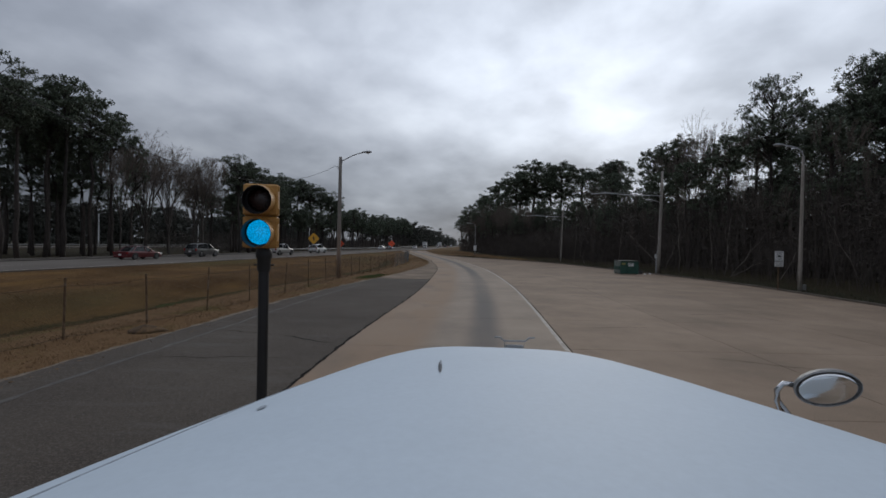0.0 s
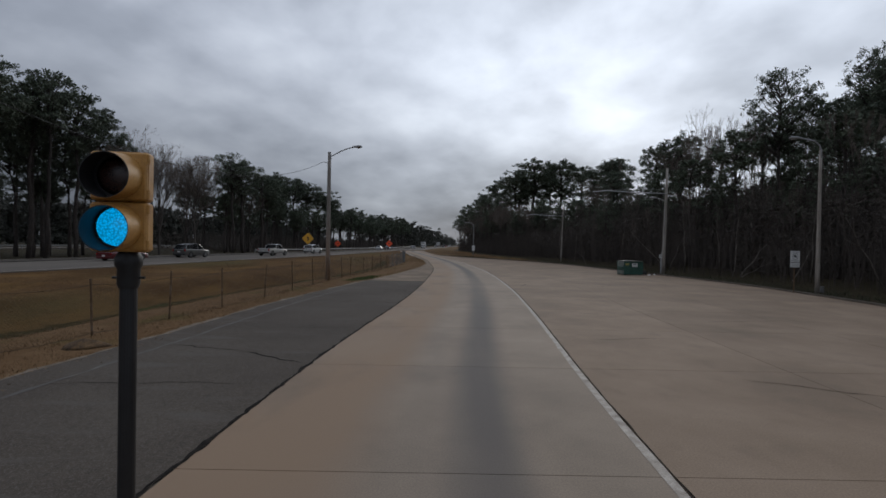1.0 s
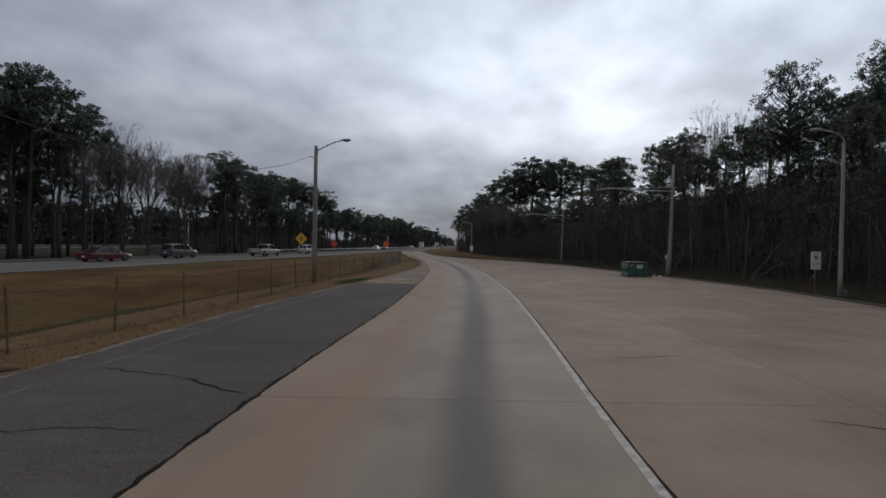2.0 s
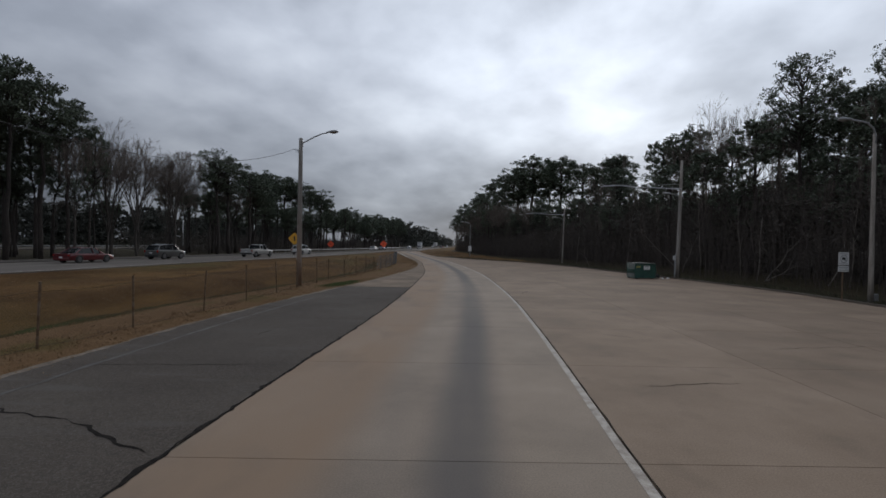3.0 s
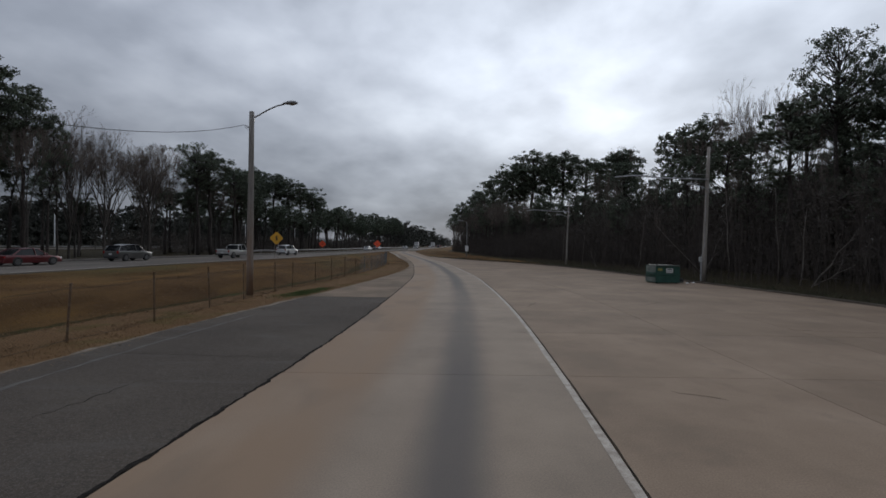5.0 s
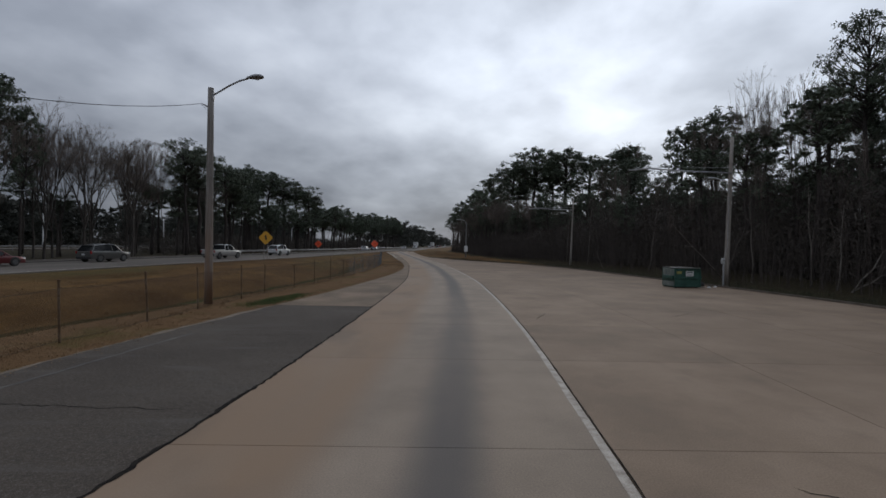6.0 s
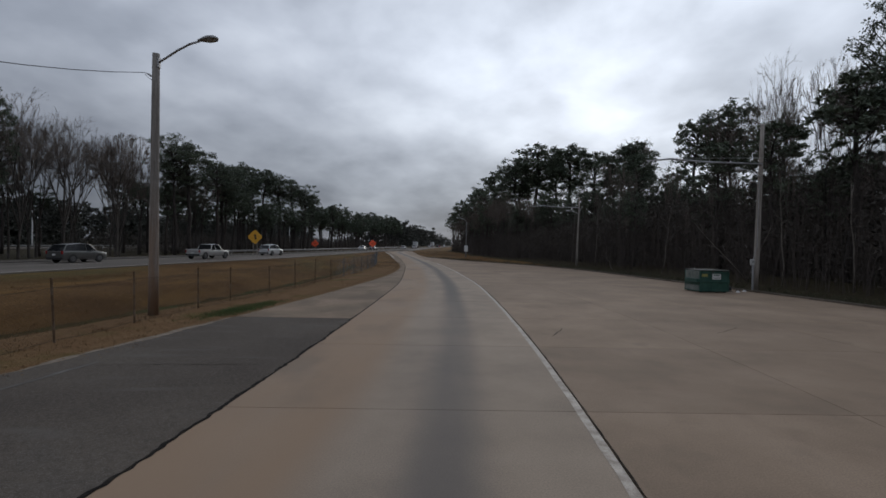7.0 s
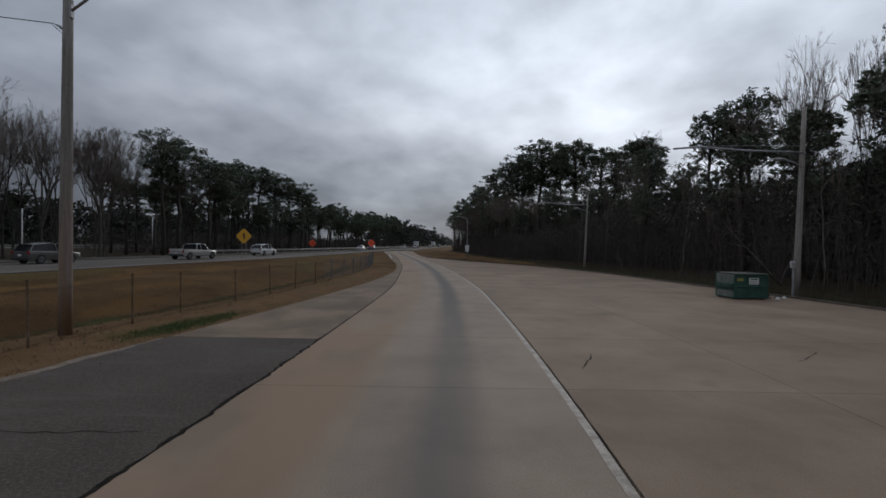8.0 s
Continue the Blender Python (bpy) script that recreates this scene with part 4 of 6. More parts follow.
def dumpster():
    m = pose(17.4, 44.45, 0, 0, 0, 4)
    ob = thing("dumpster", "dark green steel dumpster with white and yellow labels", "dumpster", m)
    w, d, h = 1.68, 1.45, 1.24
    prof = [(-d / 2, 0.05), (d / 2, 0.05), (d / 2, h - 0.03), (-d / 2 + 0.02, h - 0.03)]
    g = Geo()
    wall = [[(-w / 2, y, z) for y, z in prof], [(w / 2, y, z) for y, z in prof]]
    g.loft(wall)
    part("body", g, DUMP_GREEN, ob)
    for z, s in ((h - 0.13, 0.07), (0.62, 0.05), (0.10, 0.08)):
        part("rib", Geo().box((0, -d / 2 - 0.015, z), (w + 0.06, 0.05, s), bev=0.01), DUMP_GREEN, ob)
    for sx in (-1, 1):
        part("corner_post", Geo().box((sx * (w / 2 - 0.02), -d / 2 - 0.012, 0.64), (0.08, 0.045, 1.0), bev=0.01), DUMP_GREEN, ob)
        part("fork_pocket", Geo().box((sx * (w / 2 + 0.07), -0.1, 0.66), (0.14, 1.1, 0.2), bev=0.015), DUMP_GREEN, ob, "lifting pocket")
        part("lid", Geo().box((sx * w / 4, 0.02, h + 0.0), (w / 2 - 0.02, d + 0.06, 0.05), Matrix.Rotation(radians(1), 4, "X"), bev=0.012), BLACK_PLASTIC, ob, "black plastic lid")
        for sy in (-1, 1):
            part("skid", Geo().box((sx * 0.7, sy * 0.55, 0.03), (0.12, 0.2, 0.06), bev=0.02), BLACK_PLASTIC, ob)
    # end panel and front rim are paler than the body
    side = Geo().box((-w / 2 - 0.006, 0.0, 0.99), (0.008, d * 0.86, 0.44)).box((-w / 2 - 0.006, 0.0, 0.25), (0.008, d * 0.86, 0.30))
    part("end_panel", side, PALE_GREEN, ob, "pale grey-green end panel")
    part("front_lip", Geo().box((0, -d / 2 - 0.02, h + 0.015), (w + 0.04, 0.05, 0.05), bev=0.012), PALE_GREEN, ob, "pale grey-green rim")
    label = part("white_label", Geo().box((0.12, -d / 2 - 0.012, 0.90), (0.50, 0.006, 0.32)), SIGN_WHITE, ob, "white label")
    part("text_bar", Geo().box((0.12, -d / 2 - 0.0165, 0.99), (0.36, 0.003, 0.06)), DUMP_GREEN, label)
    for k in range(2):
        part("text_bar", Geo().box((0.12, -d / 2 - 0.0165, 0.88 - 0.08 * k), (0.40, 0.003, 0.03)), GREY_INK, label)
    part("yellow_label", Geo().box((-0.58, -d / 2 - 0.012, 0.97), (0.34, 0.006, 0.16)), YELLOW_LABEL, ob, "yellow label")
    bag = Geo().loft([[(0.34 * q * math.cos(a) * (1 + 0.12 * math.sin(3 * a + z)), 0.24 * q * math.sin(a), z) for a in [k * math.tau / 16 for k in range(16)]] for q, z in ((0.8, 0), (1.0, 0.08), (0.95, 0.2), (0.6, 0.3), (0.15, 0.34), (0.2, 0.4))])
    single("rubbish_bag", bag, BLACK_PLASTIC, "black rubbish bag beside the dumpster", "rubbish bag", smooth=True, at=pose(18.95, 45.0, 0, 0, 0, 20))
    # scraps dropped beside it
    rnd = random.Random(2)
    for k in range(5):
        r = rnd.uniform(0.08, 0.2)
        g = Geo().loft([[(r * (1 - 0.25 * j) * math.cos(a) * rnd.uniform(0.7, 1.2), r * (1 - 0.25 * j) * math.sin(a), 0.045 * j) for a in [i * math.tau / 7 for i in range(7)]] for j in range(3)])
        single("litter_scrap", g, SIGN_WHITE if k % 2 else KERB, "crumpled pale scrap on the concrete", "litter", "scraps by the dumpster", at=pose(18.7 + 0.35 * k, 44.4 + rnd.uniform(-0.4, 0.3), 0.0 if 18.7 + 0.35 * k < 20.0 else 0.1, 0, 0, 50 * k))


dumpster()


def warning_sign(name, label, x, y, z, side, sheet, post_x=0.0, arrow=False):
    """A square sheet on its corner, on two thin posts."""
    ob = thing(name, label, "road sign", pose(x, y, 0.0))
    g0 = ground_z(x, y)
    for sx in ((-0.25, 0.25) if arrow else (0,)):
        part("post", Geo().tube([(sx, 0.06, g0 - 0.1), (sx, 0.06, z + 0.2)], 0.04, 8), WOODPOLE if arrow else STEEL, ob)
    r = side / math.sqrt(2)
    n = []
    for k in range(4):
        for da in (-7, 7):
            a = radians(90 * k + da)
            n.append((r * 0.97 * math.cos(a), z + r * 0.97 * math.sin(a)))
    sh = part("sheet", Geo().prism(n, -0.01, 0.01), sheet, ob)
    if arrow:
        part("arrow_shaft", Geo().box((0.0, -0.016, z - 0.12), (0.13, 0.006, 0.45)), INK, sh, "black lane marking")
        part("arrow_head", Geo().prism([(-0.2, z + 0.1), (0.2, z + 0.1), (0, z + 0.4)], -0.019, -0.013), INK, sh)
        part("arrow_branch", Geo().box((0.13, -0.016, z - 0.12), (0.10, 0.006, 0.3), Matrix.Rotation(radians(-25), 4, "Y")), INK, sh)
    else:
        part("text_bar", Geo().box((0, -0.015, z), (0.7, 0.006, 0.1)), INK, sh)


warning_sign("merge_sign", "yellow diamond warning sign with a black arrow beside the highway", -21.4, 77.4, 2.98, 1.28, SIGN_YELLOW, arrow=True)
warning_sign("roadwork_sign", "orange diamond roadwork sign on a thin post", -16.1, 146.5, 2.35, 1.45, SIGN_ORANGE)
warning_sign("roadwork_sign", "orange diamond roadwork sign on a thin post", -32.4, 148.5, 2.05, 1.45, SIGN_ORANGE)


def white_post(x, y, h=9.4):
    ob = thing("lamp_column", "slim pale lamp column beyond the trees", "street lamp", pose(x, y, 0), "pale columns")
    part("column", Geo().tube(pole_path(0, 0, h), [0.18 - 0.011 * k for k in range(7)], 10), SIGN_WHITE, ob, smooth=True)
    part("arm", Geo().tube([(0, 0, h - 0.1), (0.7, 0, h + 0.25), (1.6, 0, h + 0.35)], 0.05, 8), LAMP_GREY, ob, smooth=True)
    cobra_head(ob, (1.5, 0, h + 0.35))


for wx, wy in ((-90, 172), (-101.5, 138), (-78, 205), (-70, 245), (-62, 300), (-112, 104)):
    white_post(wx, wy)


# ---- vehicles on the highway, standing ----
def wheel(parent, x, y, r=0.33, w=0.22):
    n = 22
    prof = ((0.0, -w / 2), (r * 0.62, -w / 2), (r * 0.95, -w / 2), (r, -w / 2 + 0.03), (r, w / 2 - 0.03), (r * 0.95, w / 2), (r * 0.62, w / 2), (0.0, w / 2))
    t = part("wheel", Geo().loft([[(x + dx, y + max(rr, 0.01) * math.cos(a), r + max(rr, 0.01) * math.sin(a)) for a in [k * math.tau / n for k in range(n)]] for rr, dx in prof]), RUBBER, parent)
    side = 1 if x > 0 else -1
    part("rim", Geo().loft([[(x + side * (w / 2 + 0.006 + o), y + rr * math.cos(a), r + rr * math.sin(a)) for a in [k * math.tau / n for k in range(n)]] for rr, o in ((r * 0.64, 0), (r * 0.58, 0.012), (r * 0.2, -0.0), (0.01, 0.01))]), RIM, t)


def vehicle(name, label, paint, x, y, turn, kind="suv"):
    """A car along +y. Body, cabin, glass, wheels, lamps."""
    length, width = {"sedan": (4.75, 1.82), "suv": (4.6, 1.85), "pickup": (5.7, 1.98)}[kind]
    ob = thing(name, label, "pickup truck" if kind == "pickup" else "car", pose(x, y, HIGHWAY_Z, 0, 0, turn), "vehicles on the highway")
    L2, W2 = length / 2, width / 2
    zb, zs = (0.30, 0.92) if kind != "pickup" else (0.42, 1.08)
    if kind == "sedan":
        zb, zs = 0.24, 0.84
    elif kind == "suv":
        zb, zs = 0.30, 1.06
    # body: sections along y, each a rounded tub
    low = [(-L2, zs - 0.05, 0.88), (-L2 + 0.12, zs + 0.02, 0.97), (-L2 + 0.7, zs + 0.03, 1.0), (0, zs, 1.0), (L2 - 1.2, zs - 0.02, 1.0), (L2 - 0.35, zs - 0.12, 0.96), (L2, zs - 0.28, 0.84)]

    def tub(yy, top, k):
        w = W2 * k
        return [(-w * 0.94, yy, zb), (w * 0.94, yy, zb), (w, yy, zb + 0.15), (w, yy, top - 0.14), (w * 0.95, yy, top), (-w * 0.95, yy, top), (-w, yy, top - 0.14), (-w, yy, zb + 0.15)]

    crease(part("body", Geo().loft([tub(*r) for r in low]), paint, ob), 30)
    if kind == "sedan":
        roof = [(-L2 + 0.55, zs + 0.02, 0.9), (-L2 + 1.35, 1.36, 0.74), (-0.2, 1.43, 0.76), (0.35, 1.38, 0.76), (L2 - 1.25, zs, 0.9)]
    elif kind == "suv":
        roof = [(-L2 + 0.08, zs + 0.02, 0.93), (-L2 + 0.48, 1.62, 0.78), (-0.45, 1.76, 0.82), (0.40, 1.70, 0.81), (L2 - 1.15, zs, 0.93)]
    else:
        roof = [(-0.75, zs + 0.0, 0.93), (-0.60, 1.72, 0.82), (0.1, 1.80, 0.84), (0.75, 1.74, 0.84), (L2 - 1.55, zs, 0.94)]

    def cab(yy, top, k, o=0.0):
        w = W2 * k
        return [(-W2 * 0.94 - o, yy, zs - 0.06), (W2 * 0.94 + o, yy, zs - 0.06), (w + o, yy, max(top - 0.06, zs)), (w - 0.08, yy, max(top, zs + 0.02)), (-w + 0.08, yy, max(top, zs + 0.02)), (-w - o, yy, max(top - 0.06, zs))]

    cabin = part("cabin", Geo().loft([cab(*r) for r in roof]), TINT, ob, "dark tinted glass")
    crease(cabin, 30)
    # roof skin and pillars over the glass
    skin = []
    for yy, top, k in roof[1:4]:
        w = W2 * k
        skin.append([(-w, yy, top - 0.03), (-w + 0.08, yy, top + 0.012), (w - 0.08, yy, top + 0.012), (w, yy, top - 0.03)])
    crease(part("roof", Geo().loft(skin, close=True), paint, ob), 30)
    for sx in (-1, 1):
        for (ya, ta, ka), (yc, tc, kc) in zip(roof, roof[1:]):
            if (ya, yc) == (roof[1][0], roof[2][0]) or (ya, yc) == (roof[2][0], roof[3][0]):
                continue
            lo, hi = ((ya, ta, ka), (yc, tc, kc)) if ta < tc else ((yc, tc, kc), (ya, ta, ka))
            part("pillar", Geo().tube([(sx * W2 * 0.93, lo[0], zs - 0.02), (sx * (W2 * hi[2] - 0.01), hi[0], hi[1] - 0.03)], 0.045, 6), paint, ob)
        part("door_pillar", Geo().tube([(sx * W2 * 0.95, 0.05, zs - 0.02), (sx * (W2 * 0.80), -0.05, roof[2][1] - 0.04)], 0.04, 6), paint, ob)
        part("headlamp", Geo().box((sx * (W2 - 0.26), L2 - 0.10, zs - 0.22), (0.34, 0.16, 0.13), bev=0.03), HEAD_CLEAR, ob)
        part("tail_lamp", Geo().box((sx * (W2 - 0.14), -L2 + 0.04, zs - 0.13), (0.18, 0.10, 0.26 if kind != "sedan" else 0.14), bev=0.02), TAIL_RED, ob)
        part("mirror", Geo().box((sx * (W2 + 0.08), L2 - 1.75, zs + 0.06), (0.2, 0.12, 0.14), bev=0.03), paint, ob)
        for wy in (-L2 + 0.95, L2 - 0.92):
            r = {"sedan": 0.33, "suv": 0.37, "pickup": 0.40}[kind]
            part("wheel_arch", Geo().loft([[(sx * (W2 + 0.004), wy + q * math.cos(a), r + q * math.sin(a)) for a in [k * math.pi / 12 for k in range(13)]] for q in (r + 0.07, 0.05)], close=False), BLACK_PLASTIC, ob)
            wheel(ob, sx * (W2 - 0.10), wy, r)
    part("bumper", Geo().box((0, -L2 + 0.02, zb + 0.12), (width * 0.9, 0.14, 0.18), bev=0.03), BLACK_PLASTIC if kind != "sedan" else paint, ob)
    part("plate_blank", Geo().box((0, -L2 - 0.03, zs - 0.32), (0.32, 0.02, 0.16)), SIGN_WHITE, ob)
    if kind == "pickup":
        part("bed_floor", Geo().box((0, -1.75, zs + 0.033), (1.5, 1.75, 0.02)), BLACK_PLASTIC, ob, "dark open load bed")
        for sx in (-1, 1):
            part("bed_rail", Geo().box((sx * (W2 - 0.08), -1.8, zs + 0.06), (0.12, 2.0, 0.08), bev=0.02), paint, ob)
        part("tailgate", Geo().box((0, -L2 + 0.1, zs + 0.03), (width * 0.88, 0.08, 0.1), bev=0.02), paint, ob)
    return ob


def heading(y):
    return math.degrees(math.atan2(-(OUTER(y + 4) - OUTER(y - 4)), 8))


vehicle("sedan", "dark red sedan on the highway", car_paint("red_paint", (0.10, 0.009, 0.012)), -32.6, 50.2, heading(50), "sedan")
vehicle("suv", "dark grey sport utility car on the highway", car_paint("grey_paint", (0.085, 0.084, 0.080)), -31.6, 61.5, heading(61), "suv")
vehicle("pickup_truck", "silver pickup truck on the highway", car_paint("silver_paint", (0.36, 0.355, 0.34)), -26.1, 75.0, heading(75), "pickup")
vehicle("suv", "white sport utility car on the highway", car_paint("white_paint", (0.62, 0.63, 0.63)), -25.0, 93.5, heading(93), "suv")
vehicle("sedan", "dark grey sedan far along the highway", car_paint("dark_paint", (0.05, 0.055, 0.06)), -19.4, 172.0, heading(172), "sedan")
vehicle("suv", "white sport utility car far along the highway", car_paint("white_paint_far", (0.60, 0.61, 0.61)), -9.5, 245.0, heading(245), "suv")


def box_truck(x, y, length, h, label):
    ob = thing("box_truck", label, "truck", pose(x, y, HIGHWAY_Z, 0, 0, heading(y)), "trucks far along the highway")
    part("cargo_box", Geo().box((0, -length * 0.12, h / 2 + 0.55), (2.45, length * 0.72, h - 0.9), bev=0.05), car_paint("box_white", (0.55, 0.56, 0.57)), ob, "pale cargo box")
    part("cab", Geo().loft([[(-1.1, yy, 0.6), (1.1, yy, 0.6), (1.1, yy, t), (-1.1, yy, t)] for yy, t in ((length * 0.26, 2.5), (length * 0.40, 2.45), (length * 0.44, 1.6), (length * 0.5, 1.4))]), car_paint("cab_white", (0.5, 0.5, 0.51)), ob)
    part("chassis", Geo().box((0, 0, 0.62), (1.0, length * 0.94, 0.25)), BLACK_PLASTIC, ob)
    for sx in (-1, 1):
        part("tail_lamp", Geo().box((sx * 0.95, -length * 0.485, 0.75), (0.3, 0.06, 0.14)), TAIL_RED, ob)
        for yy in (-length * 0.34, -length * 0.22, length * 0.36):
            wheel(ob, sx * 1.05, yy, 0.5, 0.3)


box_truck(-11.6, 300, 8, 3.4, "white box truck far along the highway")
box_truck(-3.0, 430, 14, 4.0, "grey-white semi trailer far along the highway")
for k, (name, label, c, x, y, kind) in enumerate((("sedan", "pale sedan far along the highway", (0.5, 0.5, 0.5), -20.6, 158, "sedan"), ("sedan", "red sedan in far traffic", (0.25, 0.02, 0.02), 3.0, 410, "sedan"),
                                                  ("suv", "white car in far traffic", (0.6, 0.6, 0.6), -4.4, 360, "suv"), ("suv", "dark car in far traffic", (0.05, 0.05, 0.055), 1.5, 345, "suv"),
                                                  ("suv", "white car in far traffic", (0.6, 0.6, 0.6), 8.0, 470, "suv"), ("sedan", "silver car in far traffic", (0.4, 0.41, 0.42), -13.5, 225, "sedan"))):
    vehicle(name, label, car_paint("far_paint", c), x, y, heading(y), kind)

# ---- trees ----
def clump(g, c, r, n, rnd, long=0.36, wide=0.085, flat=0.7):
    """A tuft of needle sprays round c: thin blades pointing outward."""
    for _ in range(n):
        d = Vector((rnd.gauss(0, 1), rnd.gauss(0, 1), rnd.gauss(0.15, 0.8))).normalized()
        p = Vector(c) + Vector((d.x, d.y, d.z * flat)) * r * rnd.uniform(0.15, 1.0)
        s = d.cross(Vector((rnd.gauss(0, 1), rnd.gauss(0, 1), rnd.gauss(0, 1)))).normalized() * wide * rnd.uniform(0.6, 1.3)
        k = long * rnd.uniform(0.6, 1.3)
        o = len(g.v)
        g.v += [tuple(p - s), tuple(p + s), tuple(p + d * k)]
        g.f.append((o, o + 1, o + 2))


def knob(g, c, r, n, rnd, size):
    """A rounded tuft: short sprays that lie over one another round c."""
    for _ in range(n):
        d = Vector((rnd.gauss(0, 1), rnd.gauss(0, 1), rnd.gauss(0.1, 0.9))).normalized()
        p = c + d * r * rnd.uniform(0.35, 1.0)
        u = d.cross(Vector((rnd.gauss(0, 1), rnd.gauss(0, 1), rnd.gauss(0, 1)))).normalized()
        e = (d * rnd.uniform(0.1, 0.9) + u * rnd.choice((-1, 1)) * 0.7).normalized()
        w = e.cross(d + 0.4 * u).normalized() * size * rnd.uniform(0.25, 0.42)
        k = size * rnd.uniform(0.7, 1.3)
        o = len(g.v)
        g.v += [tuple(p - w), tuple(p + w), tuple(p + e * k)]
        g.f.append((o, o + 1, o + 2))


def pine_meshes(seed, h=20.0, crown_from=0.48, wide=3.6, lobes=60, tufts=6, sprays=16, size=0.25, space=0.72, airy=0.0):
    """A pine: bare lower stem, rising limbs, a domed crown of rounded needle tufts gathered in plates at the limbs' ends."""
    rnd = random.Random(seed)
    wood, leaf = Geo(), Geo()
    bx = by = 0.0
    path = []
    for k in range(9):
        path.append(Vector((bx, by, h * 0.94 * k / 8 - (0.4 if k == 0 else 0))))
        bx, by = bx + rnd.gauss(0, 0.16), by + rnd.gauss(0, 0.16)
    wood.tube(path, [0.25 * (1 - 0.095 * k) + 0.012 for k in range(9)], 8)

    def on_trunk(t):
        t = min(max(t, 0), 0.999) * 8
        return path[int(t)].lerp(path[int(t) + 1], t - int(t))

    zc, rz = h * (crown_from + 0.52 * (1 - crown_from)), h * (1 - crown_from) * 0.46
    spots, tries = [], 0
    while len(spots) < lobes and tries < 5000:
        tries += 1
        q = Vector((rnd.gauss(0, 1), rnd.gauss(0, 1), rnd.gauss(0.2, 1))).normalized() * rnd.uniform(0.3, 1.0) ** 0.5
        low = 1 + 0.25 * min(q.z, 0)
        c = Vector((q.x * wide * low, q.y * wide * low, zc + q.z * rz))
        if noise.noise((c.x * 0.33 + seed * 7.3, c.y * 0.33, c.z * 0.3)) < airy - 0.22 or any((c - s).length < space for s in spots):
            continue
        stem = on_trunk(c.z / h)
        spots.append(c + Vector((stem.x, stem.y, 0)))
    for c in spots:
        out = math.hypot(c.x, c.y)
        a = on_trunk(max(crown_from - 0.05 + 0.08 * rnd.random(), (c.z - rnd.uniform(0.3, 0.7) * out) / h))
        mid = a.lerp(c, 0.55) + Vector((0, 0, -0.12 * out))
        r0 = 0.026 + 0.016 * out
        wood.tube([a, mid, c], (r0, r0 * 0.6, 0.018), 4, caps=False)
        plate = rnd.uniform(0.75, 1.25)
        for _ in range(max(3, int(tufts * plate))):
            d = Vector((rnd.gauss(0, 1), rnd.gauss(0, 1), rnd.gauss(0.1, 0.55))).normalized() * rnd.uniform(0.2, 1.0) ** 0.5
            p = c + Vector((d.x, d.y, d.z * 0.75)) * plate * 0.74
            if rnd.random() < 0.35:
                wood.tube([c.lerp(a, 0.12), p], (0.016, 0.006), 3, caps=False)
            knob(leaf, p, rnd.uniform(0.22, 0.36), sprays, rnd, size)
    for i in range(9):
        t, az = rnd.uniform(0.25, crown_from), rnd.random() * math.tau
        a, ln = on_trunk(t), rnd.uniform(0.4, 2.2)
        wood.tube([a, a + Vector((math.cos(az) * ln, math.sin(az) * ln, rnd.uniform(-0.1, 0.7)))], (0.035, 0.008), 3, caps=False)
    return wood.mesh("pine_trunk", BARK, True), leaf.mesh("pine_crown", NEEDLES)


